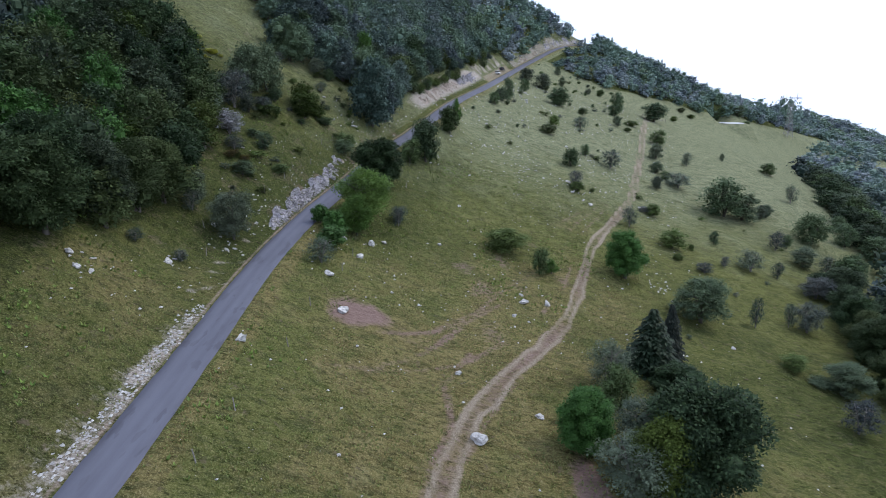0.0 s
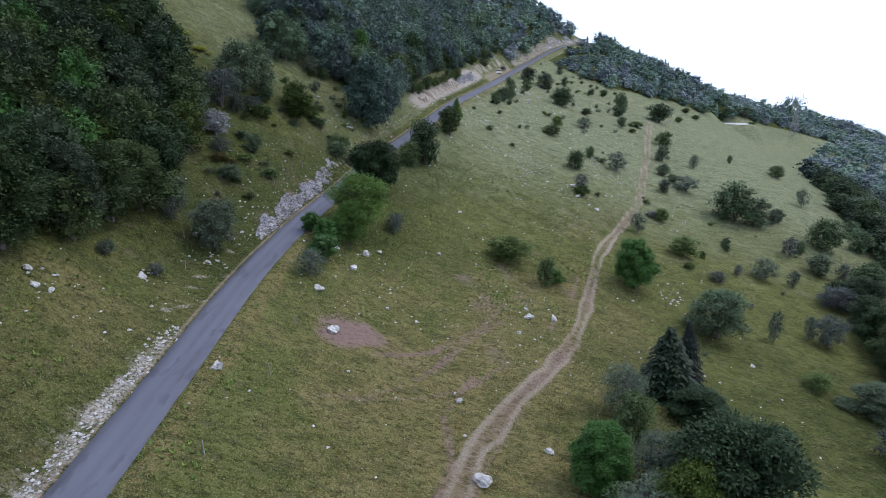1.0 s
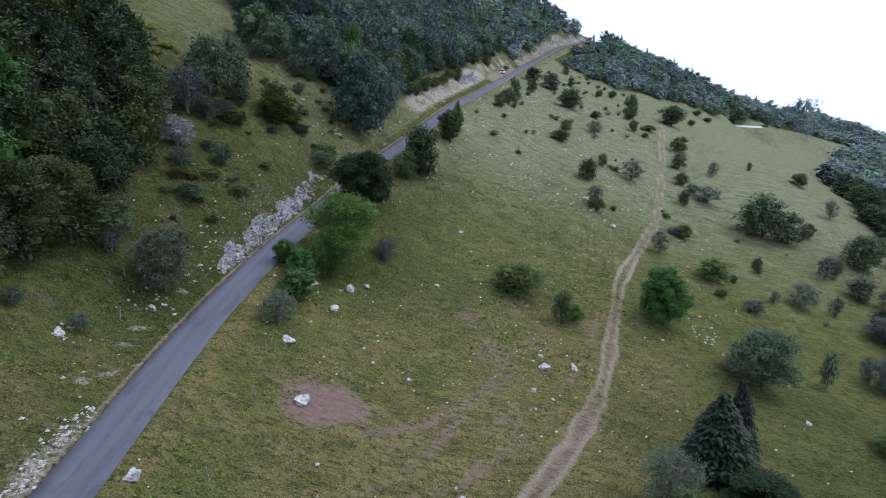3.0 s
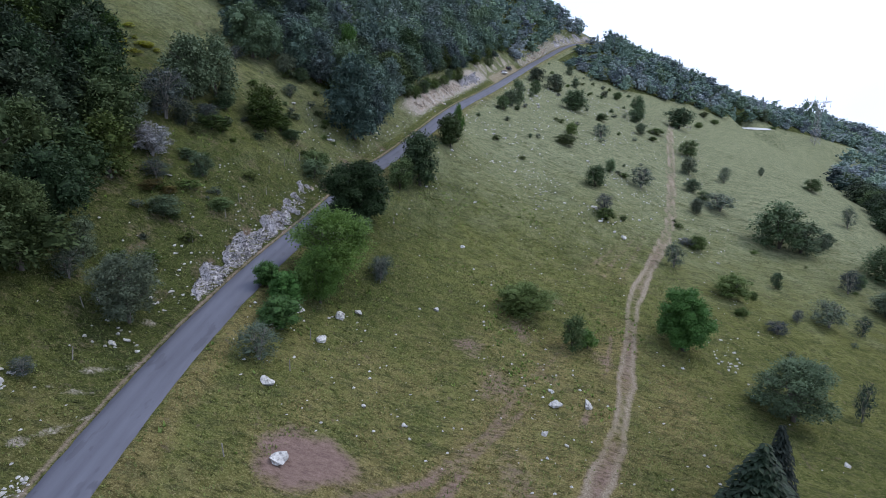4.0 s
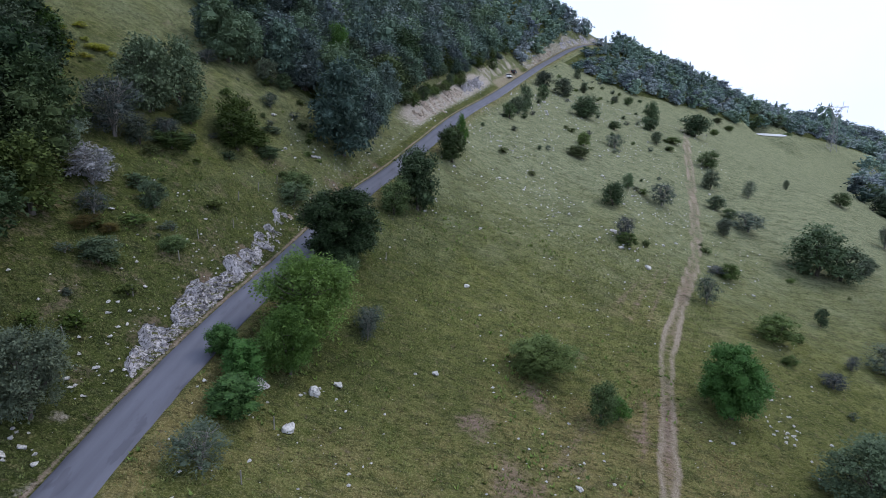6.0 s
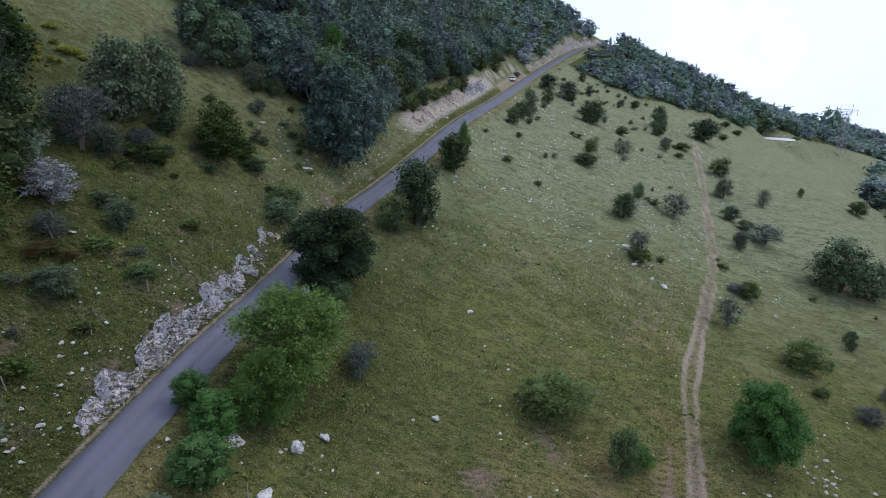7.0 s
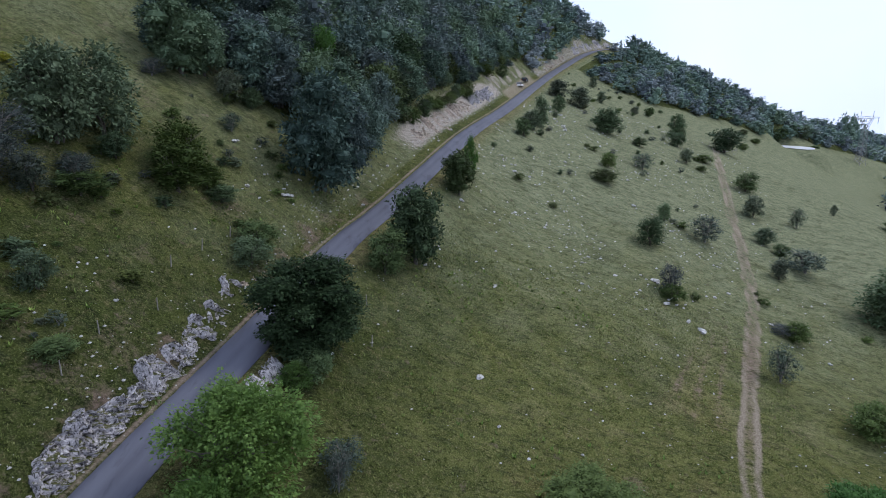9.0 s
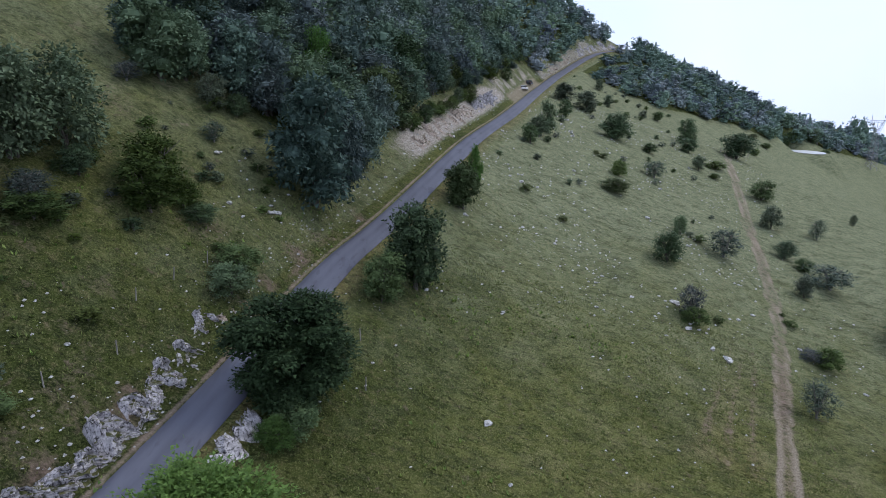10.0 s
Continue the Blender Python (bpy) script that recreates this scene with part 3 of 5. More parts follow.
    lush = np.where(w < -2.4, 0.85 - 0.3 * np.clip((y - 112) / 35, 0, 1), 0.12) + 0.62 * np.exp(-((w - 9) / 13) ** 2) * np.clip((y - 90) / 25, 0, 1) * np.clip((190 - y) / 40, 0, 1) * np.clip((w - 2) / 3, 0, 1)
    lush = lush + 0.15 * bumps(x, y, 13, 31) + 0.2 * np.clip((w - 60) / 25, 0, 1) * np.clip((150 - y) / 30, 0, 1)
    dry = dry + 0.35 * np.exp(-(((x + 3) / 8) ** 2 + ((y - 76) / 4) ** 2)) + field * 0.04 * np.clip((y - 150) / 60, 0, 1)
    lush = lush - (w < -9) * 0.02 * np.clip((y - 112) / 20, 0, 1) + 0.35 * np.clip((w - 34) / 16, 0, 1) * np.clip((112 - y) / 25, 0, 1)
    dry = dry - 0.25 * (w < -7) * (y > 100)
    left = (w < -2.4) * np.clip((88 - y) / 18, 0, 1)
    lush = lush - 0.32 * left + 0.4 * np.clip((-w - 15) / 6, 0, 1) * np.clip((112 - y) / 15, 0, 1) * (w > -60)
    dry = dry + 0.38 * left
    dry = dry + 0.26 * np.exp(-((y - 112) / 24) ** 2) * np.clip((w - 16) / 12, 0, 1) * np.clip((66 - w) / 12, 0, 1)
    for line in SIDE_TRACKS:
        dry = dry + 0.4 * np.exp(-((away(x, y, line) + wobble) / 1.1) ** 2)
    lush = lush - 0.1 * left
    dry = dry + 0.16 * left
    pale = np.clip((y - 125) / 80, 0, 1) * np.clip((w - 1) / 6, 0, 1) + 0.45 * (w < -4) * np.clip((y - 120) / 45, 0, 1)  # distance haze put into the turf colour: paler and greyer higher up
    # floor of the woods: all dark green turf, none of it dry or pale
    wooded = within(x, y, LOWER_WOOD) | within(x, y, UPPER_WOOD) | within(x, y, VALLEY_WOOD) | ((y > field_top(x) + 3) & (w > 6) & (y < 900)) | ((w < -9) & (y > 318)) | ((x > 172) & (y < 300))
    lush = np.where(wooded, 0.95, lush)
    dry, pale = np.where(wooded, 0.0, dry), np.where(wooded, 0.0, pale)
    rows, cols = y.shape
    i, j = np.meshgrid(np.arange(rows - 1), np.arange(cols - 1), indexing="ij")
    quads = np.stack([i * cols + j, i * cols + j + 1, (i + 1) * cols + j + 1, (i + 1) * cols + j], -1).reshape(-1, 4)
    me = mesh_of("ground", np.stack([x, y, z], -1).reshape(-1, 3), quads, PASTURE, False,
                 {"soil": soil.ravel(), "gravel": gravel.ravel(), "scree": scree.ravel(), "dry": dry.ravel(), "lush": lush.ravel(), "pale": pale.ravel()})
    tagged(new("ground", me), "sloping mountain pasture of short grass with bare soil and stones", "ground", "", "structure")


def road():
    ys = np.concatenate([steps((-60, 419, 1.0))])
    cx, cz = road_x(ys), road_z(ys)
    dx, dy = np.gradient(cx, ys), np.ones_like(ys)
    ln = np.hypot(dx, dy)
    nx, ny = dy / ln, -dx / ln
    offs = np.array([-2.2, -2.08, -1.3, -0.7, 0.0, 0.7, 1.3, 2.14, 2.26])
    lift = np.array([-0.16, 0.0, 0.03, 0.045, 0.055, 0.045, 0.03, 0.0, -0.16])
    ragged = np.where(np.abs(offs) > 1.8, 1.0, 0.0)[None] * (0.05 * bumps(ys, 0 * ys, 2.5, 40) + 0.05 * bumps(ys, 0 * ys, 0.9, 41))[:, None]
    o = offs[None] + ragged * np.sign(offs)[None]
    v = np.stack([cx[:, None] + nx[:, None] * o, ys[:, None] + ny[:, None] * o, cz[:, None] + lift[None] + 0 * o], -1)
    rows, cols = v.shape[:2]
    i, j = np.meshgrid(np.arange(rows - 1), np.arange(cols - 1), indexing="ij")
    quads = np.stack([i * cols + j, i * cols + j + 1, (i + 1) * cols + j + 1, (i + 1) * cols + j], -1).reshape(-1, 4)
    wheel = np.tile(np.array([0, 0, 0.5, 1, 0.2, 1, 0.5, 0, 0.0]), rows)
    me = mesh_of("road", v.reshape(-1, 3), quads, ASPHALT, False, {"wheel": wheel})
    tagged(new("road", me), "narrow worn grey asphalt mountain road without markings", "road", "", "structure")


ground()
road()

# ---- plants ----
def leaf_sprays(at, out, size, each, rng, droop=0.25, lift=0.5, loose=0.8):
    """At each place a tuft of small pointed leaf sprays that fans outwards."""
    n = len(at) * each
    radial = at * (1, 1, 0)
    radial /= np.linalg.norm(radial, axis=1)[:, None] + 1e-6
    axis = np.repeat(0.8 * out + 0.5 * radial + (0, 0, 0.15), each, 0)
    face, spot = np.repeat(out, each, 0), np.repeat(at, each, 0)
    s = (size * rng.uniform(0.6, 1.4, n))[:, None]
    along = axis + rng.normal(0, 0.4, (n, 3)) - (0, 0, droop)
    along /= np.linalg.norm(along, axis=1)[:, None]
    normal = 0.9 * face + rng.normal(0, 0.16, (n, 3)) + (0, 0, 0.7 * lift)
    side = np.cross(normal, along)
    side /= np.linalg.norm(side, axis=1)[:, None] + 1e-6
    spot = spot + axis * s * rng.uniform(-0.6, 0.6, n)[:, None] + rng.normal(0, loose, (n, 3)) * s
    v = np.stack([spot - along * s * 0.4 + side * s * 0.46, spot - along * s * 0.4 - side * s * 0.46, spot + along * s * 0.65], 1)
    return v.reshape(-1, 3), np.arange(3 * n).reshape(-1, 3)


def halved(quads):
    quads = np.asarray(quads)
    return np.concatenate([quads[:, [0, 1, 2]], quads[:, [0, 2, 3]]])


def crown_shape(seed, count, size, lobes=16, low=0.16, top=1.0, core=0.8, spread=0.30, taper=0.0, ragged=0.1, ball=(4, 7), lump=1.0, lift=0.85, tier=(0.42, 0.72)):
    """Leaves of a broadleaved crown in a unit box: width 1, height 1, made of overlapping lobes."""
    rng = np.random.default_rng(seed)
    mid, half = (low + top) / 2, (top - low) / 2
    c, r = [], []
    for k in range(lobes):
        a, h = 2.4 * k + rng.uniform(-0.5, 0.5), (k + 0.5) / lobes * 2 - 1
        ring = math.sqrt(max(0.05, 1 - abs(h) ** (2.2 if h > 0 or tier[0] > 0.6 else 5.0))) * (1 - taper * (h + 1) / 2) * spread * rng.uniform(0.7, 1.25)
        c.append((math.cos(a) * ring, math.sin(a) * ring, mid + h * half * 0.8))
        q = lump * rng.uniform(0.13, 0.25) * (1 - taper * 0.5 * (h + 1) / 2)
        r.append((q, q, q * rng.uniform(*tier) * (1 if half > 0.3 else 0.8)))
    c.append((0, 0, mid - 0.06)), r.append((spread * 0.68, spread * 0.68, half * 0.76))
    c, r = np.array(c), np.array(r)
    share = (r[:, 0] * r[:, 2]) ** 0.9
    share[-1] *= 0.4
    each = 6 if count > 4000 else 4
    count = count // each
    pick = rng.choice(len(c), count * 2, p=share / share.sum())
    d = rng.normal(0, 1, (count * 2, 3))
    d[:, 2] = d[:, 2] * 0.9 + 0.32
    d /= np.linalg.norm(d, axis=1)[:, None]
    at = c[pick] + d * r[pick] * (1 + rng.normal(0, ragged, count * 2))[:, None]
    inside = np.min(np.linalg.norm((at[:, None] - c[None]) / r[None], axis=2) + 9 * (np.arange(len(c))[None] == pick[:, None]), axis=1) < 0.82
    keep = np.flatnonzero(~inside & (at[:, 2] > low * 0.5))[:count]
    pieces = [leaf_sprays(at[keep], d[keep], size, each, rng, 0.3, lift, 0.8 if count > 110 else 0.4)]
    if core:
        sv, sq = sphere(*ball)
        for k in list(range(0, len(c) - 1, 1 if ball[0] > 3 else 2)) + [len(c) - 1]:
            pieces.append((c[k] + sv * r[k] * core * (1 + 0.12 * noise3(sv * 3 + k, 1.0, seed)[:, None]), halved(sq)))
    return joined(pieces)


def stems(seed, low, trunks=1, limbs=6, thick=0.028, reach=0.3, top=0.75):
    rng = np.random.default_rng(seed + 77)
    pieces = []
    for k in range(trunks):
        a = rng.uniform(0, 6.28)
        lean = np.array([math.cos(a), math.sin(a), 0]) * (0.03 if trunks == 1 else 0.22)
        t = np.linspace(0, 1, 6)
        pts = np.stack([lean[0] * t**1.3, lean[1] * t**1.3, -0.03 + (top + 0.03) * t], -1) + np.cumsum(rng.normal(0, 0.006, (6, 3)), 0)
        rad = thick / trunks**0.5 * np.array([1.5, 1.05, 0.85, 0.65, 0.45, 0.2])
        pieces.append(tube(pts, rad, 6))
        for q in range(limbs):
            s = rng.uniform(max(0.2, low), 0.9)
            base = pts[0] + (pts[-1] - pts[0]) * s
            b = rng.uniform(0, 6.28)
            tip = base + np.array([math.cos(b) * reach, math.sin(b) * reach, rng.uniform(0.08, 0.26)]) * rng.uniform(0.6, 1.1)
            midp = (base + tip) / 2 + (0, 0, rng.uniform(-0.03, 0.02))
            pieces.append(tube([base, midp, tip], np.array([0.42, 0.28, 0.08]) * thick / trunks**0.5, 4))
    return joined(pieces)


def fir_shape(seed, layers=24, arms=11, size=0.085):
    """Boughs of a fir in a unit box: whorls of drooping sprays round the stem."""
    rng = np.random.default_rng(seed)
    verts = []
    for k in range(layers):
        h = 0.04 + 0.94 * (k / (layers - 1)) ** 0.95
        reach = 0.5 * (1 - h) ** 0.72 * rng.uniform(0.85, 1.1) + 0.012
        for q in range(max(5, int(arms * (1 - 0.55 * h)))):
            a = rng.uniform(0, 6.28)
            far = reach * rng.uniform(0.75, 1.12)
            out, side = np.array([math.cos(a), math.sin(a), 0]), np.array([-math.sin(a), math.cos(a), 0])
            for s in np.linspace(0.3, 1, max(2, int(5 * (1 - h) + 2))):
                for turn in (-0.7, 0.7):
                    at = out * far * s * 0.9 + (0, 0, h + 0.025 - 0.07 * s * s + rng.normal(0, 0.006))
                    tip = at + (out * 0.8 + side * turn) * size * rng.uniform(0.8, 1.3) * (0.6 + 0.5 * (1 - h)) - (0, 0, size * 0.35)
                    wide = np.cross(tip - at, (0, 0, 1))
                    wide = wide / (np.linalg.norm(wide) + 1e-9) * size * 0.3
                    mid = (at + tip) / 2 + (0, 0, size * 0.08)
                    verts += [at, mid - wide, tip, mid + wide]
    v = np.array(verts)
    cone, cq = tube([(0, 0, 0.05), (0, 0, 0.3), (0, 0, 0.6), (0, 0, 0.97)], [0.27, 0.21, 0.13, 0.004], 8)
    return joined([(v, halved(np.arange(len(v)).reshape(-1, 4))), (cone, halved(cq))])


MESHES = {}


def plant_meshes(kind, variant, fine):
    """Trunk and crown of one variety, built once and shared."""
    key = (kind, variant, fine)
    if key in MESHES:
        return MESHES[key]
    seed = 1000 + 37 * variant + 7 * sum(map(ord, kind)) + (5 * fine)
    count, size, ball = {2: (21000, 0.025, (4, 7)), 1: (5000, 0.041, (4, 6)), 0: (3000, 0.047, (3, 6)), -1: (520, 0.11, (3, 5))}[fine]
    crown_of = lambda *a: crown_shape(seed, *a[:-1], ball, a[-1])
    if kind == "beech":
        crown, stem, leaf = crown_of(count, size, 17, 0.05, 1.0, 0.72, 0.33, 0.2, 0.09, 1.0), stems(seed, 0.2, 1, 5), LEAVES["beech"]
    elif kind in ("tall_beech", "hill_beech"):
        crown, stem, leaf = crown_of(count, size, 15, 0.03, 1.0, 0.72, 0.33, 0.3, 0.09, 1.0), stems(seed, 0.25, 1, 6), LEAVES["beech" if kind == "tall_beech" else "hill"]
    elif kind == "ash":
        crown, stem, leaf = crown_of(int(count * 1.3), size * 0.84, 17, 0.08, 1.0, 0, 0.36, 0.25, 0.32, 0.85), stems(seed, 0.15, 3, 9, 0.03, 0.36), LEAVES["ash"]
    elif kind == "maple":
        crown, stem, leaf = crown_of(count, size * 0.95, 24, 0.09, 1.0, 0.85, 0.34, 0.15, 0.08, 0.85), stems(seed, 0.1, 1, 5, 0.035), LEAVES["maple"]
    elif kind == "hazel":
        crown, stem, leaf = crown_of(int(count * 0.8), size * 1.05, 11, 0.03, 1.0, 0.55, 0.33, 0.1, 0.22, 1.0), stems(seed, 0.05, 5, 3, 0.035), LEAVES["hazel"]
    elif kind == "rowan":
        crown, stem, leaf = crown_of(int(count * 0.7), size * 1.05, 20, 0.10, 1.0, 0.4, 0.36, -0.15, 0.24, 0.8), stems(seed, 0.1, 4, 7, 0.04, 0.34), LEAVES["hazel"]
    elif kind == "yellow":
        crown, stem, leaf = crown_of(int(count * 0.8), size, 17, 0.04, 1.0, 0.64, 0.31, 0.1, 0.16, 0.95), stems(seed, 0.05, 4, 3, 0.035), LEAVES["yellow"]
    elif kind == "grey":
        crown, stem, leaf = crown_of(int(count * 0.5), size * 0.9, 15, 0.08, 1.0, 0.35, 0.32, 0.05, 0.28, 1.0), stems(seed, 0.05, 7, 8, 0.042, 0.32, 0.9), LEAVES["grey"]
    elif kind == "broom":
        crown, stem, leaf = crown_of(int(count * 0.6), size, 12, 0.0, 0.95, 0.58, 0.34, 0.0, 0.24, 1.0), stems(seed, 0.0, 6, 4, 0.03, 0.35, 0.7), LEAVES["broom"]
    elif kind == "bracken":
        crown, stem, leaf = crown_of(int(count * 0.6), size, 12, 0.0, 0.95, 0.5, 0.34, 0.0, 0.24, 1.0), stems(seed, 0.0, 6, 4, 0.03, 0.35, 0.7), LEAVES["rust"]
    elif kind == "white":
        crown, stem, leaf = crown_of(int(count * 0.6), size, 13, 0.10, 1.0, 0.5, 0.33, 0.0, 0.25, 1.0), stems(seed, 0.05, 4, 5, 0.035), LEAVES["white"]
    elif kind == "thorn":
        crown, stem, leaf = crown_of(int(count * 0.75), size * 1.05, 13, 0.0, 0.95, 0.58, 0.34, 0.0, 0.24, 1.0), stems(seed, 0.0, 6, 4, 0.03, 0.35, 0.7), LEAVES["thorn"]
    else:
        crown, stem, leaf = fir_shape(seed, 32, 19, 0.10), stems(seed, 0.9, 1, 0, 0.022, 0.1, 0.95), LEAVES["fir"]
    if fine < 1:
        stem = stems(seed, 0.1, 2 if fine < 0 or kind in ("hazel", "grey", "thorn") else 1, 2, 0.035)
    bark = GREY_BARK if kind in ("grey", "white") else BARK
    MESHES[key] = (mesh_of(kind + "_trunk", *stem, bark, False), mesh_of(kind + "_crown", *crown, leaf))
    return MESHES[key]


PLANT_WORDS = {
    "beech": ("tree", "dense dark green beech tree branched to the ground", "tree"), "tall_beech": ("tree", "dark green beech tree of the dense hillside wood", "tree"),
    "hill_beech": ("tree", "beech tree of the wood above the road, leaves paled bluish for haze", "tree"),
    "ash": ("tree", "airy light green ash tree with several stems", "tree"), "maple": ("tree", "rounded fresh green maple tree on a short trunk", "tree"),
    "hazel": ("shrub", "dark green hazel shrub with many stems in the grass", "shrub"), "yellow": ("shrub", "yellowish green broadleaved shrub on the slope", "shrub"),
    "grey": ("shrub", "sparse grey-green shrub with bare grey twigs", "shrub"), "white": ("shrub", "silvery white-leaved shrub at the edge of the wood", "shrub"),
    "rowan": ("tree", "small spreading tree on several leaning stems", "tree"),
    "bracken": ("bracken", "rust-brown withering bracken beside the wood", "bracken"),
    "broom": ("shrub", "low yellow-flowering broom on the upper meadow", "shrub"),
    "thorn": ("shrub", "low spreading thorn shrub in the pasture", "shrub"), "fir": ("fir_tree", "dark green conical fir tree with drooping boughs", "fir tree"),
}
plant_count = 0


def plant(kind, x, y, h, w, fine=1, group="", sink=0.0):
    global plant_count
    plant_count += 1
    trunk, crown = plant_meshes(kind, plant_count % 4, fine)
    name, label, category = PLANT_WORDS[kind]
    ob = thing(name, x, y, ground_at(x, y) - 0.05 - sink, label, category, group or category + "s on the hillside", (plant_count * 137.5) % 360, (w, w, h))
    put("trunk", trunk, ob)
    put("crown", crown, ob)


# Kind, and for each plant: x, y, height, width.
PLANTS = {}
PLANTS["fir", 0] = [(29.2, 81.9, 9.3, 8.4), (33.9, 87.4, 9.3, 5.0)]
PLANTS["beech", 0] = [(25.2, 54.5, 13, 11), (30.6, 75.6, 4.7, 6.8), (-39, 164.4, 11.1, 9), (-43.1, 166.8, 7, 6.1), (-36.7, 167.1, 9.5, 7), (-30.2, 170.5, 10.8, 8.1), (-26.7, 172, 11, 7.5), (-18.3, 161, 17, 11.4), (-15.6, 167.5, 14.1, 7.3), (-21.3, 173.1, 12.1, 9.4), (-14.3, 177.3, 11, 7.2), (-12.4, 189.5, 10.2, 7), (-13.6, 126.5, 9.8, 9.6), (-4.6, 150.5, 10.5, 7.4), (1.8, 175.7, 7.4, 5.8)]
PLANTS["yellow", 0] = [(20.6, 52.8, 9.7, 6.7), (-31.1, 141.3, 5.4, 6.9), (-31.5, 144.2, 6.7, 6), (-29.3, 145.2, 3.1, 3.7)]
PLANTS["ash", 0] = [(-14.6, 108.4, 10.5, 9.5), (-15.2, 103.5, 7, 5), (19.9, 111.8, 2.9, 2.8), (-13.8, 121.4, 2.6, 3), (3.7, 181, 8.3, 2.5)]
PLANTS["grey", 0] = [(18, 52.9, 6.8, 7.2), (20.6, 72.7, 6.7, 4.7), (20.9, 60.3, 6.3, 5.6), (58.6, 109.9, 6, 2.4), (67.7, 114.6, 5.1, 2), (71.1, 114, 6.3, 5.6), (57.3, 77.2, 5.1, 4.7), (52.4, 194.5, 5.5, 6.1), (35.6, 166.9, 5, 3.7), (45.8, 150.1, 4.9, 3.9), (72.4, 140.7, 5.3, 6), (65.3, 139, 2.6, 1.9), (57.3, 131, 2.6, 3.5), (79, 140.7, 4.1, 2.7), (88.9, 161, 5.4, 4.3), (97.3, 151.2, 5.2, 4.6), (84.5, 134.1, 5.3, 7.1), (118.6, 208.9, 6.3, 3.9), (74.7, 195.8, 5, 8), (87.7, 223.7, 5, 3.7), (51, 233.4, 4.3, 5.1), (-38.5, 92.5, 3.3, 3.4)]
PLANTS["grey", 1] = [(-40, 77.3, 1.9, 2.2), (-35.2, 79.1, 1.7, 1.8), (-8.8, 113.2, 3.5, 1.9), (-38.6, 114.6, 2.7, 3.5), (-38.6, 135.1, 2.2, 4.1), (-42.5, 128.6, 7.6, 6.9), (-37.7, 133.6, 3.1, 3), (-30.4, 158.6, 2.6, 2.9), (-41.1, 159.6, 2.5, 3.6), (-18.7, 89.2, 3.8, 4.2), (-8.8, 114.7, 3.2, 3.1)]
PLANTS["hazel", 0] = [(20.7, 69, 5.7, 4.2), (63.2, 90.1, 5.1, 7.7), (17.5, 110.4, 5.1, 3.2), (37.7, 183.7, 5.5, 5), (45.4, 198.9, 3.7, 2.9), (69, 154.2, 3.6, 2.3), (93.8, 164.3, 3.8, 2.5), (105.2, 172.2, 9.1, 9), (123.5, 189.7, 5.5, 4.3), (118.7, 177.6, 6.9, 6), (92.1, 153.1, 5.2, 6.1), (103.9, 151.5, 7.4, 5.8), (82, 178.2, 11, 11.7), (87.3, 178, 8, 8.3), (94.5, 181.3, 4.7, 3.1), (98, 184.9, 4.2, 3.5), (128.5, 245.1, 4.4, 5.9), (72.8, 201.9, 2.8, 3.7), (65.1, 188.1, 4.1, 3.5), (70.8, 206.3, 3.9, 4.2), (76.6, 224.1, 5.4, 4.9)]
PLANTS["hazel", 1] = [(83, 242.6, 5.4, 6.2), (97, 289.4, 8.5, 11.5), (109.7, 244.3, 3.2, 1.8), (78, 284.9, 8.3, 6.1), (74.4, 273.1, 4.5, 5.4), (70.6, 255, 4.2, 3.7), (47.3, 256.9, 5.9, 7.8), (56.6, 255.7, 2.8, 4.1), (70.9, 311, 2.8, 3.3), (78.4, 316.4, 3.5, 4), (-30.7, 115.7, 1.8, 3), (-35.7, 109.1, 2.6, 4), (-34.6, 120.5, 3.4, 3.1), (-27.3, 144.3, 2, 3.9), (-41.8, 137.5, 10, 7.3), (-40.1, 129.9, 3.6, 3.5), (-38.9, 96.1, 4.5, 2.7), (-37.3, 140.4, 3.1, 3.4), (-41.6, 138.1, 10.4, 7), (-39.5, 142.8, 10, 7.5), (-22, 140.8, 3.6, 4.7)]
PLANTS["hazel", 2] = [(-32.3, 164.7, 4.7, 3.8), (-29.8, 166.4, 3.2, 3.1), (-22.3, 137.9, 3.1, 4.4), (-8, 144.7, 5.7, 5.2), (-12.6, 123.2, 3.1, 3.4), (38, 290, 6, 7), (21, 231.1, 4.2, 4.9), (24.8, 237.5, 8, 4.9), (18.1, 221, 4.3, 3.8), (45, 288, 7, 8), (34.4, 267, 5.1, 4), (58.3, 312.5, 3.8, 4.2), (46.5, 257.5, 7.1, 7.1), (60.2, 334.7, 4.6, 3.6)]
PLANTS["maple", 0] = [(35.3, 116.7, 9.6, 7.6), (14.5, 58.5, 7.1, 6.0), (-18.5, 99.9, 4.5, 3.9), (-21.1, 102.2, 3.2, 2.9), (-18.1, 95.8, 3.7, 4.7)]
PLANTS["rowan", 0] = [(46.2, 105.5, 8.4, 9.0), (-32, 90.6, 7.3, 6.2)]
PLANTS["thorn", 0] = [(57.9, 95, 2.9, 3.8), (11.8, 117.7, 4.9, 7.4), (35.8, 165.2, 2.8, 3.7), (56.9, 165.9, 3.6, 3.7), (53.8, 141.6, 4.8, 6), (59.2, 143.9, 1.8, 1.4), (52.6, 134.9, 1.8, 2.1), (114.8, 313.3, 2.9, 3.4), (138.6, 352.4, 2.6, 4.4), (135.3, 358.6, 3, 4.5), (78.2, 261.2, 2.6, 5.2), (73.7, 251.2, 1.6, 2.7), (39.3, 223.3, 4.1, 3.6), (35.2, 210.4, 3.1, 5.7), (-37.1, 132.5, 2.5, 5), (47.1, 290.2, 2.5, 2.6)]
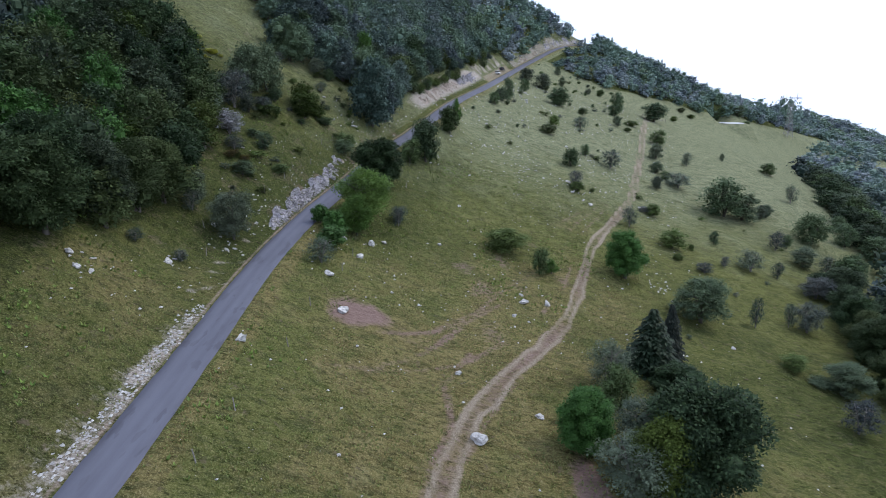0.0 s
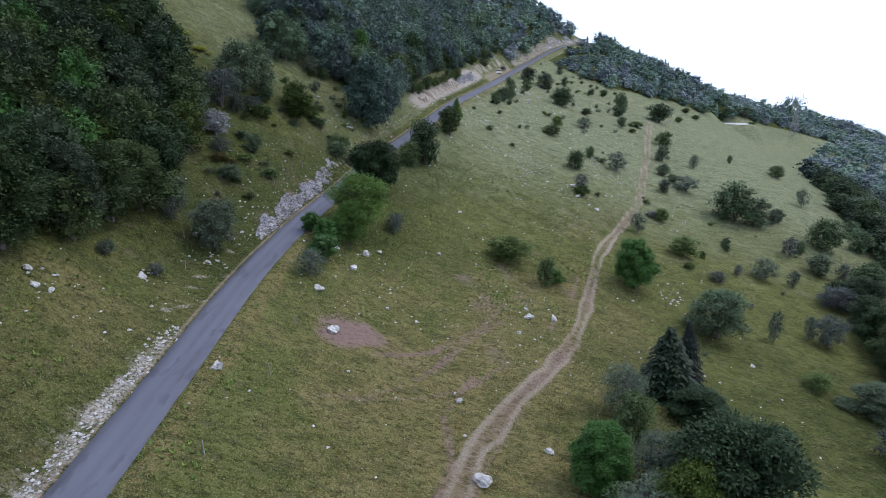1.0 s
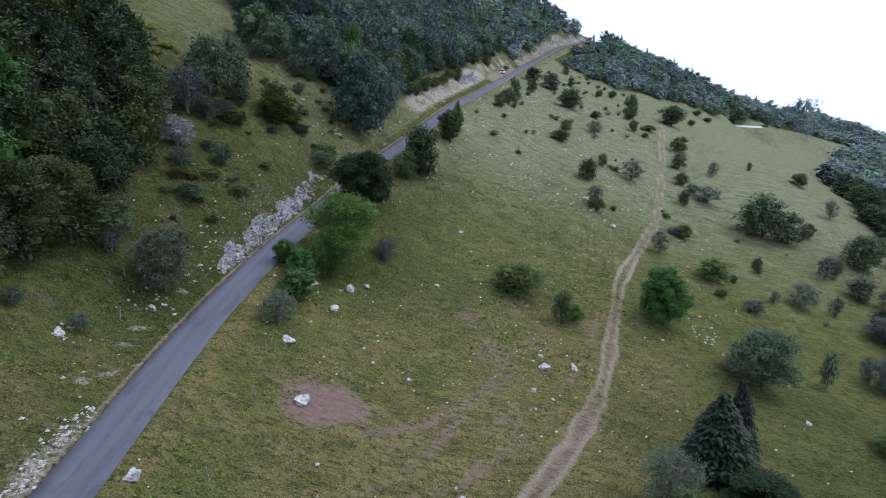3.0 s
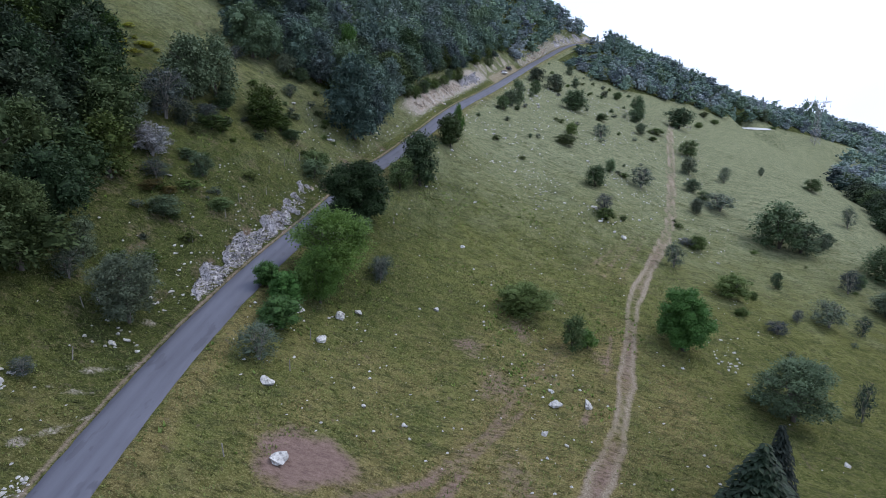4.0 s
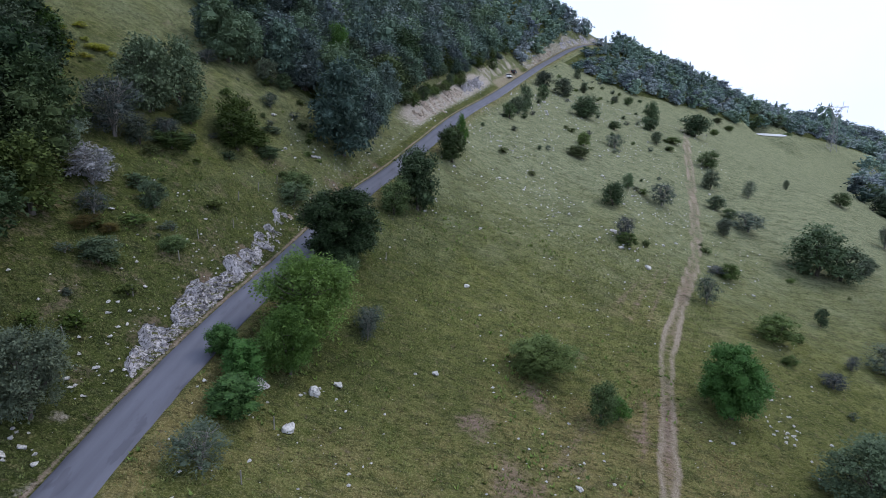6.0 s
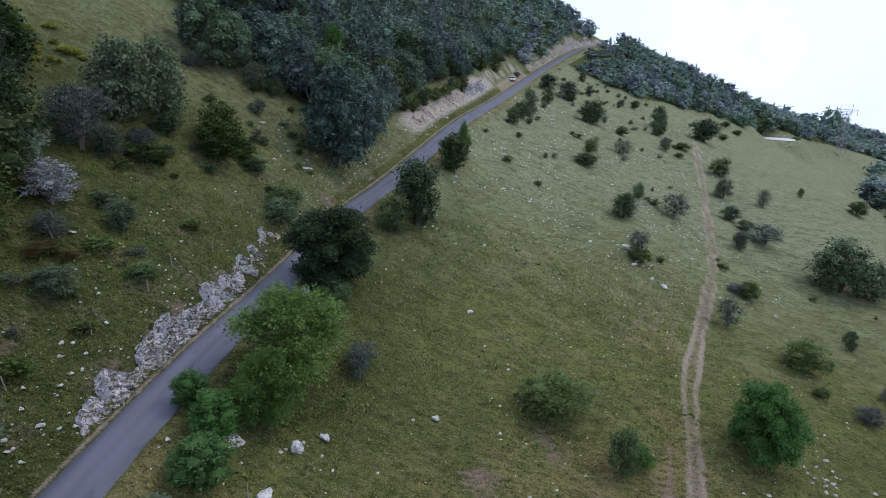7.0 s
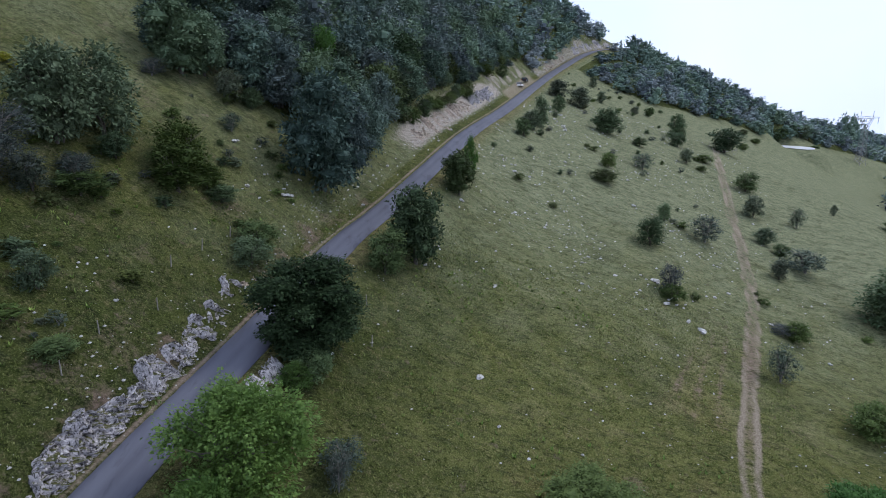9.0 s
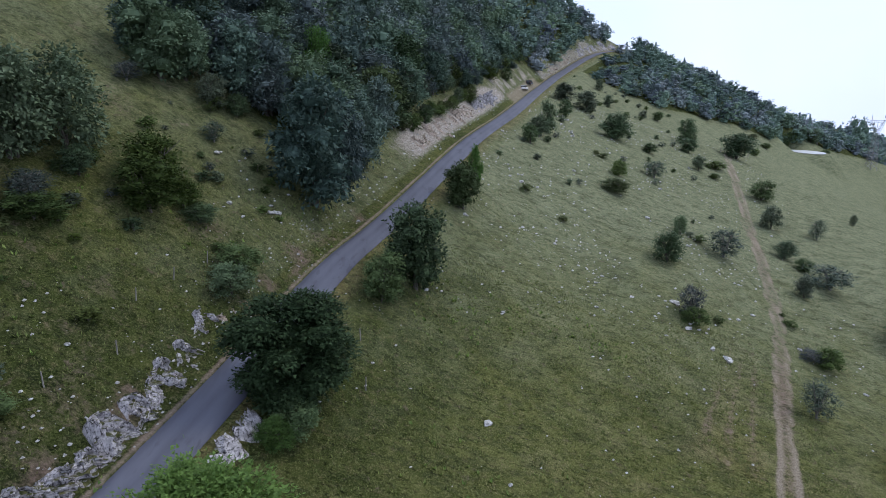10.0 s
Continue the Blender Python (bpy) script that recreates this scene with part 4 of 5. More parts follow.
PLANTS["beech", 1] = [(91, 134.5, 9, 8), (83.5, 118, 9, 8), (78, 104, 9, 8), (86, 125, 8, 7), (75, 94, 8, 8), (97, 143, 9, 8), (81, 110.5, 8, 7.5), (88.5, 139, 5, 6), (72.5, 88, 6, 7)]
PLANTS["white", 0] = [(-44.6, 122.4, 4.2, 4.0), (-40.6, 118.6, 4.6, 5.2)]
PLANTS["bracken", 0] = [(-38.2, 112.3, 1.5, 3.2), (-36.6, 113.4, 1.1, 2.2)]
PLANTS["beech", 2] = [(-45.0, 67.5, 11, 9.5), (-44.0, 78.0, 10, 8), (-48.0, 63.5, 11, 9), (-42.5, 90.0, 9, 7), (-46.5, 72.0, 12, 9), (-43.0, 84.0, 9.5, 7.5)]
PLANTS["ash", 1] = [(-53.4, 134.1, 8, 5.5), (-22.6, 189.0, 11, 5)]
PLANTS["hazel", 3] = [(164.0, 406.5, 6, 7), (169.5, 405.5, 5, 6), (175.0, 406.0, 6, 7), (181.0, 408.0, 7, 7), (186.5, 409.5, 6, 7), (192.0, 411.0, 7, 8), (188.5, 391.0, 3.2, 4.5)]
for (kind, _), spots in PLANTS.items():
    for x, y, h, w in spots:
        # Beeches higher up take the haze-paled leaf colour.
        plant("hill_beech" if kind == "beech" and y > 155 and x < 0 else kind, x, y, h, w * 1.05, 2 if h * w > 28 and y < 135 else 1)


# low scrub on the bank above the road, and on the stony field below its upper reach
scrub = np.random.default_rng(27)
for _ in range(60):
    y = scrub.uniform(97, 168)
    w = scrub.uniform(8, 26 if y > 120 else 16)
    size = scrub.uniform(0.5, 1.5)
    plant(["hazel", "thorn", "thorn", "yellow", "grey"][int(scrub.integers(5))], float(road_x(y)) - w, y, size, size * scrub.uniform(1.3, 2.0), -1, "low scrub on the bank")
for _ in range(55):
    y = scrub.uniform(185, 345)
    w, size = scrub.uniform(5, 55), scrub.uniform(0.6, 1.8)
    plant(["hazel", "thorn", "grey", "hazel"][int(scrub.integers(4))], float(road_x(y)) + w, y, size, size * scrub.uniform(1.1, 1.8), -1, "low scrub on the stony field")
for _ in range(16):
    x, y, size = scrub.uniform(40, 100), scrub.uniform(95, 180), scrub.uniform(0.6, 1.4)
    plant(["grey", "thorn"][int(scrub.integers(2))], x, y, size, size * scrub.uniform(1.1, 1.8), -1, "low scrub on the pasture")
plant("grey", 55.0, 167.0, 1.6, 4.0, 1)


# yellow broom on the upper meadow
patch = np.random.default_rng(29)
for _ in range(34):
    plant("broom", -56.0 + patch.normal(0, 3.4), 142.5 + patch.normal(0, 2.4), patch.uniform(0.6, 1.1), patch.uniform(1.0, 2.4), 0)
# a fringe of shrubs and young trees above the road cut
fringe = np.random.default_rng(31)
for y in np.arange(183, 332, 2.4):
    u = fringe.uniform(10.5, 15.5) - (2.5 if 262 < y < 300 else 0)
    plant(["hazel", "hill_beech", "hazel", "yellow", "hill_beech"][int(fringe.integers(5))], float(road_x(y)) - u, float(y), fringe.uniform(2.6, 5.5), fringe.uniform(3.5, 6.0), 0, "shrubs above the road cut")
for y in np.arange(196, 240, 3.1):
    plant(["hazel", "hazel", "thorn"][int(fringe.integers(3))], float(road_x(y)) - fringe.uniform(7.8, 9.6), float(y), fringe.uniform(1.8, 3.8), fringe.uniform(2.5, 4.5), 0, "shrubs above the road cut")


# ---- woods ----
def inside(x, y, line):
    """Whether a place lies within a closed outline."""
    hit = False
    for (ax, ay), (bx, by) in zip(line, line[1:] + line[:1]):
        if (ay > y) != (by > y) and x < ax + (y - ay) * (bx - ax) / (by - ay):
            hit = not hit
    return hit


SHADED, LOOSE = [], []  # trees of the woods that are too far in to be told apart


def grove(outline, spacing, seed, tall, kinds, x0, x1, y0, y1, near):
    rng = np.random.default_rng(seed)
    for gx in np.arange(x0, x1, spacing):
        for gy in np.arange(y0, y1, spacing):
            x, y = gx + rng.uniform(-0.42, 0.42) * spacing, gy + rng.uniform(-0.42, 0.42) * spacing
            h, w, k = tall * rng.uniform(0.75, 1.2), spacing * rng.uniform(1.3, 1.75), kinds[int(rng.integers(len(kinds)))]
            if inside(x, y, outline):
                if near(x, y):
                    plant(k, x, y, h, w, 0, "trees of the hillside wood")
                else:
                    (LOOSE if outline is UPPER_WOOD else SHADED).append((x, y, h, w))


grove(LOWER_WOOD, 5.0, 5, 9.0, ["tall_beech", "beech", "beech", "tall_beech", "maple", "beech", "tall_beech", "beech", "beech", "yellow", "tall_beech", "tall_beech", "beech", "maple"], -88, -36, 44, 195, lambda x, y: x > -63 - 0.1 * (y - 60) and y < 150)
grove(UPPER_WOOD, 5.6, 6, 8.5, ["hill_beech", "hill_beech", "hill_beech", "hill_beech", "hill_beech", "beech"], -60, 34, 160, 330, lambda x, y: y < 196 or (x > float(road_x(y)) - 19 and y < 240))
grove(VALLEY_WOOD, 6.4, 7, 9.0, ["tall_beech", "beech", "hazel"], 70, 175, 60, 290, lambda x, y: x < 96 or (y > 165 and x < 128 + 0.45 * (y - 165) and x > 60))


def woodland(name, label, places, shapes, seed, leaf="far"):
    """One mesh of many crowns that nobody could count."""
    rng = np.random.default_rng(seed)
    spots = np.array(places)
    heights = land(spots[:, 0], spots[:, 1]) - 0.3
    verts, faces, tone, at = [], [], [], 0
    for (x, y, h, w), z in zip(places, heights):
        v, q = shapes[-1 if h > 2 * w else int(rng.integers(len(shapes) - 1))]
        a = rng.uniform(0, 6.28)
        turn = np.array([[math.cos(a), -math.sin(a), 0], [math.sin(a), math.cos(a), 0], [0, 0, 1]])
        verts.append((v @ turn.T) * (w, w, h) + (x, y, z))
        faces.append(q + at)
        tone.append(np.full(len(v), rng.uniform(0, 1)))
        at += len(v)
    me = mesh_of(name, np.concatenate(verts), np.concatenate(faces), LEAVES[leaf], True, {"tone": np.concatenate(tone)})
    tagged(new(name, me), label, "woodland", "", "stuff")


def far_places():
    rng = np.random.default_rng(12)
    out = []
    out.append((80.5, 416.0, 10.5, 9.0))  # the tree at the road's vanishing point
    for gy in np.arange(322, 480, 6.2):  # on the slope above the road, up to the spur
        for u in np.arange(9 if gy < 415 else 9 + 0.9 * (gy - 415), 112, 6.4):
            out.append((float(road_x(gy)) - u + rng.uniform(-3, 3), gy + rng.uniform(-3, 3), rng.uniform(6, 9.5), rng.uniform(9.5, 12.5)))
    for gy in np.arange(180, 330, 8.5):
        for x in np.arange(-160, -60, 8.5):
            if inside(x, gy, [(-60, 230), (-80, 225), (-105, 255), (-160, 250), (-160, 330), (-60, 330)]):
                out.append((x + rng.uniform(-3, 3), gy + rng.uniform(-3, 3), rng.uniform(7, 10), rng.uniform(10, 12.5)))
    for gy in np.concatenate([np.arange(338, 452, 6.8), np.arange(458, 760, 9)]):  # below the road's far end and over the ridge
        for v in np.arange(4, 300, 6.8 if gy < 452 else 9):
            x, y = float(road_x(gy)) + v + rng.uniform(-4, 4), gy + rng.uniform(-4, 4)
            h, w, fir = rng.uniform(5.5, 9), rng.uniform(8.5, 11.5), rng.uniform() < 0.07
            top = float(field_top(np.array([x]))[0])
            clear = inside(x, y, [(196, 372), (240, 372), (258, 440), (225, 425), (196, 410)])
            below = x - float(road_x(y))
            if y < 410 and below < 34:  # young growth under the road's edge
                h, w = h * (0.55 if below < 22 else 0.75), w * (0.9 if below < 22 else 1.0)
            if y < top or below < (8 if y < 380 else 4) or clear:
                continue
            out.append((x, y, h, w))
            if fir:
                out.append((x + 3, y + 3, rng.uniform(8.5, 11.5), rng.uniform(3.4, 4.1)))
    for gy in np.arange(150, 470, 10.5):  # the valley side
        for x in np.arange(170, 300, 10.5):
            if x > smooth([60, 290, 330, 380, 440, 470], [172, 176, 190, 224, 276, 300], np.array([gy]))[0]:
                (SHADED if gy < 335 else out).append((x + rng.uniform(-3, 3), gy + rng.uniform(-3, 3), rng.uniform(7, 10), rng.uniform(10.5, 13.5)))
    for gy in np.arange(455, 640, 11):  # over the shoulder behind the pylon
        for x in np.arange(300, 470, 11):
            out.append((x + rng.uniform(-4, 4), gy + rng.uniform(-4, 4), rng.uniform(7, 10), rng.uniform(11, 14)))
    for gy in np.arange(650, 820, 15):
        for x in np.arange(330, 640, 15):
            out.append((x + rng.uniform(-5, 5), gy + rng.uniform(-5, 5), rng.uniform(8, 11), rng.uniform(16, 19)))
    for x, y, h in ((262, 478, 22), (255, 474, 21), (270, 484, 20), (248, 470, 16), (279, 486, 17), (264, 468, 17), (287, 490, 14), (240, 462, 10), (252, 462, 14)):  # the tall clump behind the pylon
        out.append((x, y, h, 12))
    return out


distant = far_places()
clumps = [crown_shape(880 + k, 720, 0.066, 12, 0.05, 0.97, 0.8, 0.31, 0.3, 0.09, (3, 5), 0.95, 0.5, (0.65, 0.95)) for k in range(5)] + [fir_shape(950, 9, 6, 0.2)]
woodland("hillside_wood", "dense beech wood covering the slope above the road, leaves paled for haze", LOOSE, clumps, 3, "mid")
domes = [crown_shape(900 + k, 190, 0.10, 9, 0.05, 0.97, 0.76, 0.29, 0.25, 0.07, (3, 5), 1.0, 0.4, (0.75, 1.05)) for k in range(5)] + [fir_shape(951, 9, 6, 0.2)]
woodland("valley_wood", "dense beech wood filling the hollows, leaves darkened for shade", SHADED, domes, 8, "shade")
woodland("far_wood", "dense mixed woodland over the distant ridge, leaves paled bluish for haze", distant, domes, 4)
# ---- stones and rock ----
def rock_shape(seed, rings=5, sides=8, flat=0.7, rough=0.34):
    """An angular block of limestone about one metre across."""
    rng = np.random.default_rng(seed)
    v, q = sphere(rings, sides)
    cuts = rng.normal(0, 1, (13, 3))
    cuts /= np.linalg.norm(cuts, axis=1)[:, None]
    reach = rng.uniform(0.45, 0.9, 13)
    scale = np.min(np.where(v @ cuts.T > 0.05, reach[None] / np.maximum(v @ cuts.T, 0.05), 9), axis=1)
    v = v * np.minimum(scale, 1.15)[:, None] * (1 + rough * 0.4 * noise3(v * 2 + seed, 0.8, seed)[:, None])
    return v * (0.55, 0.5, 0.5 * flat), q


ROCKS = [mesh_of("rock", *rock_shape(300 + k, 4, 7, 0.6, 0.9), LIMESTONE) for k in range(6)]
BIG_ROCKS = [mesh_of("big_rock", *rock_shape(340 + k, 8, 12, 0.75, 0.9), LIMESTONE) for k in range(5)]
rng = np.random.default_rng(44)


def stone(x, y, size, name="stone", label="pale grey limestone lying in the grass", squash=1.0, group="stones in the pasture"):
    ob = new(name, BIG_ROCKS[int(rng.integers(5))] if name == "boulder" else ROCKS[int(rng.integers(6))])
    s = size * rng.uniform(0.9, 1.15, 3)
    size = size * (0.75 if name == "boulder" else 1.0)
    ob.matrix_world = pose(x, y, ground_at(x, y) + 0.1 * size, rng.uniform(-15, 15), rng.uniform(-15, 15), rng.uniform(0, 360)) @ Matrix.Diagonal((s[0], s[1], s[2] * squash, 1))
    tagged(ob, label, name, group)


BOULDERS = [(-13.6, 76.7, 1.5), (12.6, 96.4, 1.7), (16.9, 97.6, 1.5), (12.7, 98.9, 0.9), (-21.9, 61.0, 1.5), (1.2, 69.5, 1.0), (3.1, 56.5, 1.8), (10.4, 63.1, 1.0), (-36.1, 77.3, 1.2),
            (-42.1, 66.6, 1.1), (-39.2, 65.3, 0.9), (-40.3, 65.0, 1.0), (-35.2, 92.0, 1.3), (-13.9, 96.6, 1.4), (-12.7, 102.1, 1.5), (-10.7, 104.3, 1.2), (-17.1, 85.6, 1.3), (-1.1, 111.5, 1.1),
            (49.1, 98.3, 0.9), (10.5, 90.2, 0.8), (3.2, 133.0, 1.0), (38.0, 158.5, 1.5), (36.4, 160.0, 0.9)]
for x, y, size in BOULDERS:
    stone(x, y, size, "boulder", "large whitish limestone boulder standing in the grass", 0.9, "boulders in the pasture")


def stony(x, y):
    """How stony the pasture is at a place."""
    w = x - road_x(y)
    n = 0.5 + 0.5 * bumps(x, y, 11, 51)
    up = np.clip((y - 140) / 50, 0, 1) * np.exp(-((w - 30) / 26) ** 2)
    left = (w < -4) * (w > -14) * np.clip((y - 75) / 20, 0, 1) * 0.9
    return np.clip(n**2 * (0.34 + 0.8 * up + 0.8 * left), 0, 1) * ((np.abs(w) > 3.2) & (away(x, y, TRACK) > 1.6))


def scattered(count, seed, x0, x1, y0, y1):
    g = np.random.default_rng(seed)
    x, y, keep = g.uniform(x0, x1, count), g.uniform(y0, y1, count), g.uniform(0, 1, count)
    w = x - road_x(y)
    ok = (keep < stony(x, y)) & (w > -17) & (w < 75)
    return x[ok], y[ok]


sx, sy = scattered(4200, 61, -45, 110, 44, 230)
for x, y in list(zip(sx, sy))[:150]:
    stone(float(x), float(y), float(rng.uniform(0, 1) ** 1.8 * 0.6 + 0.25 + 0.25 * (y > 150)))


# stones lying close together: x, y, spread, how many
for cx, cy, spread, many in ((-32.6, 88.2, 3.0, 20), (-35.6, 79.0, 1.6, 5), (-12.0, 101.0, 2.0, 6), (35.8, 165.6, 2.0, 8), (44.0, 117.5, 4.5, 20), (41.5, 116.5, 1.5, 6), (29.0, 245.0, 4.0, 8),
                             (33.5, 170.0, 2.0, 5), (-30.0, 157.5, 1.5, 4), (-22.0, 153.5, 1.2, 4), (-40.5, 66.0, 1.8, 5), (52.0, 236.0, 3.0, 5), (-31.0, 96.0, 3.5, 14), (-33.0, 103.0, 3.0, 7),
                             (28.0, 252.0, 4.0, 10), (33.0, 262.0, 5.0, 8), (41.0, 243.0, 4.0, 6)):
    for k in range(many):
        x, y, size = cx + float(rng.normal(0, spread * 0.6)), cy + float(rng.normal(0, spread * 0.6)), float(rng.uniform(0.22, 0.72) * (1 + 0.8 * (cy > 150)))
        if abs(x - float(road_x(y))) > 3.6:
            stone(x, y, size, "stone", "whitish limestone in a cluster on the slope")


def small_stones():
    """Fist-sized to knee-high stones strewn over the slope."""
    g = np.random.default_rng(71)
    shapes = [rock_shape(500 + k, 2, 5) for k in range(5)]
    x, y = scattered(50000, 72, -45, 150, 40, 300)
    bx = np.concatenate([road_x(t := g.uniform(34, 69, 620)) - 3.2 + g.normal(0, 0.45, 620), road_x(t2 := g.uniform(188, 268, 160)) - g.uniform(4.2, 7.5, 160),
                         road_x(t3 := g.uniform(96, 165, 260)) - g.uniform(2.5, 7.0, 260), road_x(t4 := g.uniform(322, 425, 300)) - g.uniform(3, 8, 300)])
    by = np.concatenate([t, t2, t3, t4])
    sizes = np.concatenate([g.uniform(0.0, 1.0, len(x)) ** 3.2 * 0.5 + 0.08 * (1 + 1.3 * (y > 150)), g.uniform(0.0, 1.0, 620) ** 2 * 0.5 + 0.08, g.uniform(0.2, 0.6, 160), g.uniform(0.1, 0.4, 260), g.uniform(0.3, 1.2, 300)])
    x, y = np.concatenate([x, bx]), np.concatenate([y, by])
    z = land(x, y)
    pieces = []
    for i in range(len(x)):
        v, q = shapes[i % 5]
        a = g.uniform(0, 6.28)
        turn = np.array([[math.cos(a), -math.sin(a), 0], [math.sin(a), math.cos(a), 0], [0, 0, 1]])
        pieces.append((v @ turn.T * sizes[i] + (x[i], y[i], z[i] + 0.1 * sizes[i]), q))
    tagged(new("small_stones", mesh_of("small_stones", *joined(pieces), LIMESTONE)), "small white limestone fragments strewn over the grass and banks", "stones", "", "stuff")


small_stones()


def blocks(s, t, size, seed):
    """Height, 0 to 1, of a face broken into tilted blocks of about that size: each place belongs to its nearest seed point."""
    best, value = np.full(s.shape, 1e9), np.zeros(s.shape)
    i0, j0 = np.floor(s / size), np.floor(t / size)
    for di in (-1, 0, 1):
        for dj in (-1, 0, 1):
            i, j = i0 + di, j0 + dj
            px, py = (i + hashed(i, j, seed)) * size, (j + hashed(i, j, seed + 1)) * size
            r = np.hypot(s - px, t - py)
            tilt = (hashed(i, j, seed + 3) - 0.5) * (s - px) / size + (hashed(i, j, seed + 4) - 0.3) * (t - py) / size
            near = r < best
            value = np.where(near, hashed(i, j, seed + 2) + 0.8 * tilt, value)
            best = np.minimum(best, r)
    return value


FACE_BLOCKS = [mesh_of("block", *rock_shape(700 + k, 4, 7, 0.8, 1.2), FACE_ROCK) for k in range(4)]
TAN_BLOCKS = [mesh_of("block", *rock_shape(720 + k, 4, 7, 0.8, 1.2), FACE_TAN) for k in range(4)]


def outcrop(y0, y1, u0, u1, h, seed, mat, label, side=-1, block=0.9, step=0.16):
    """A broken rock face beside the road between two stations: one sheet from its foot to behind its jagged top."""
    s = np.arange(y0, y1 + step, step)
    n = int(max(8, 1.5 * h / step))
    t = np.linspace(0, 1.25, n)
    S, T = np.meshgrid(s, t, indexing="ij")
    tall = h * np.clip(2.2 * np.sin(np.pi * (S - y0) / (y1 - y0)), 0.0, 1) ** 0.7 * (0.76 + 0.3 * bumps(S, S * 0, 2.2, seed) + 0.3 * bumps(S, S * 0, 0.8, seed + 5))
    tall = np.maximum(tall, 0.05)
    up = np.minimum(T, 1.0)
    lean = S + 0.35 * T * h
    push = (blocks(lean, T * h * 0.6, block, seed * 9) - 0.5) * 1.0 + (blocks(lean, T * h * 0.75, block * 0.45, seed * 9 + 5) - 0.5) * 0.9 + (blocks(S, T * h, block * 0.2, seed * 9 + 9) - 0.5) * 0.4
    push = push * np.clip(tall / h, 0.2, 1) * block
    u = u0 + (u1 - u0) * up ** 1.1 * np.clip(tall / h, 0.25, 1.1) - push * np.clip(T * 6, 0.2, 1) * np.clip((1.25 - T) * 5, 0, 1) + np.maximum(T - 1, 0) * 3.0
    x = road_x(S) + side * u
    top = up * tall * np.clip(1.05 + 0.15 * push, 0.7, 1.3) - np.maximum(T - 1, 0) * 3.2
    z = road_z(S) + (top if side < 0 else top - h * 0.8) - 0.15
    if side > 0:
        z = land(x, S) - 0.3 + tall * 0.8 * np.sin(np.pi * np.clip(T / 1.25, 0, 1)) + push * 0.5
    rows, cols = S.shape
    i, j = np.meshgrid(np.arange(rows - 1), np.arange(cols - 1), indexing="ij")
    quads = np.stack([i * cols + j, i * cols + j + 1, (i + 1) * cols + j + 1, (i + 1) * cols + j], -1).reshape(-1, 4)
    mx, mz = float(road_x((y0 + y1) / 2)) + side * u0, float(road_z((y0 + y1) / 2))
    ob = thing("rock_outcrop", mx, (y0 + y1) / 2, mz, label, "rock", "rock faces along the road")
    put("face", mesh_of("face", np.stack([x - mx, S - (y0 + y1) / 2, z - mz], -1).reshape(-1, 3), quads, mat), ob)
    g = np.random.default_rng(seed + 600)
    crest = int(np.argmin(np.abs(t - 0.95)))
    for k in range(int(min(26, 6 + 0.8 * (y1 - y0)))):  # blocks standing out of the face, at its top and along its foot
        i, j = int(g.integers(len(s) // 12, len(s) - len(s) // 12)), (crest if k % 3 else max(1, int(g.uniform(0.0, 0.25) * n)))
        size = float(block * g.uniform(0.45, 1.05)) * (0.8 if k % 3 else 0.6)
        piece = put("block", (FACE_BLOCKS if mat is FACE_ROCK else TAN_BLOCKS)[int(g.integers(4))], ob)
        piece.matrix_local = pose(x[i, j] - mx, S[i, j] - (y0 + y1) / 2, z[i, j] - mz, *(float(a) for a in g.uniform(0, 360, 3))) @ Matrix.Diagonal((size, size * 0.8, size * 1.1, 1))


FACE = "fractured whitish limestone face cut beside the road"
CRUMBLING = "crumbling brownish limestone bank beside the road"
TALL_FACE = "tall layered grey limestone face above the scree"
EMBANKMENT = "pale stone embankment under the road edge"
outcrop(98, 113, 2.8, 4.5, 2.4, 1, FACE_ROCK, FACE, -1, 0.8)
outcrop(107, 123, 2.9, 4.7, 2.8, 3, FACE_ROCK, FACE, -1, 0.9)
outcrop(117, 131, 3.5, 5.3, 2.5, 5, FACE_ROCK, FACE, -1, 0.85)
outcrop(129.5, 134.5, 4.2, 5.9, 3.0, 18, FACE_ROCK, FACE, -1, 0.7)
outcrop(133, 139, 4.0, 5.4, 2.2, 6, FACE_TAN, CRUMBLING, -1, 0.6)
outcrop(146, 154, 3.4, 5.0, 1.3, 7, FACE_ROCK, FACE, -1, 0.6)
outcrop(156, 166, 3.8, 5.4, 1.3, 8, FACE_TAN, CRUMBLING, -1, 0.6)
outcrop(234, 245, 6.0, 7.4, 4.8, 9, FACE_ROCK, TALL_FACE, -1, 1.5, 0.4)
outcrop(244, 257, 5.4, 6.8, 4.6, 10, FACE_ROCK, TALL_FACE, -1, 1.5, 0.4)
outcrop(190, 238, 4.2, 8.6, 4.3, 11, FACE_TAN, "pale tan scree slope of broken rock", -1, 0.8, 0.35)
outcrop(262, 282, 6.8, 8.6, 2.2, 19, FACE_TAN, CRUMBLING, -1, 0.9, 0.35)
outcrop(296, 330, 6.8, 8.5, 2.6, 12, FACE_ROCK, "low grey rock bank behind the parked cars", -1, 1.2, 0.4)
outcrop(334, 378, 3.4, 6.0, 2.8, 13, FACE_TAN, "rocky road cut of pale limestone high on the hill", -1, 1.6, 0.6)
outcrop(380, 424, 3.4, 6.4, 3.8, 20, FACE_ROCK, "rocky road cut of pale limestone high on the hill", -1, 1.8, 0.6)
outcrop(118, 124, 3.3, 5.0, 1.5, 14, FACE_ROCK, EMBANKMENT, 1, 0.7)
outcrop(131, 137, 3.3, 4.8, 1.3, 15, FACE_ROCK, EMBANKMENT, 1, 0.7)
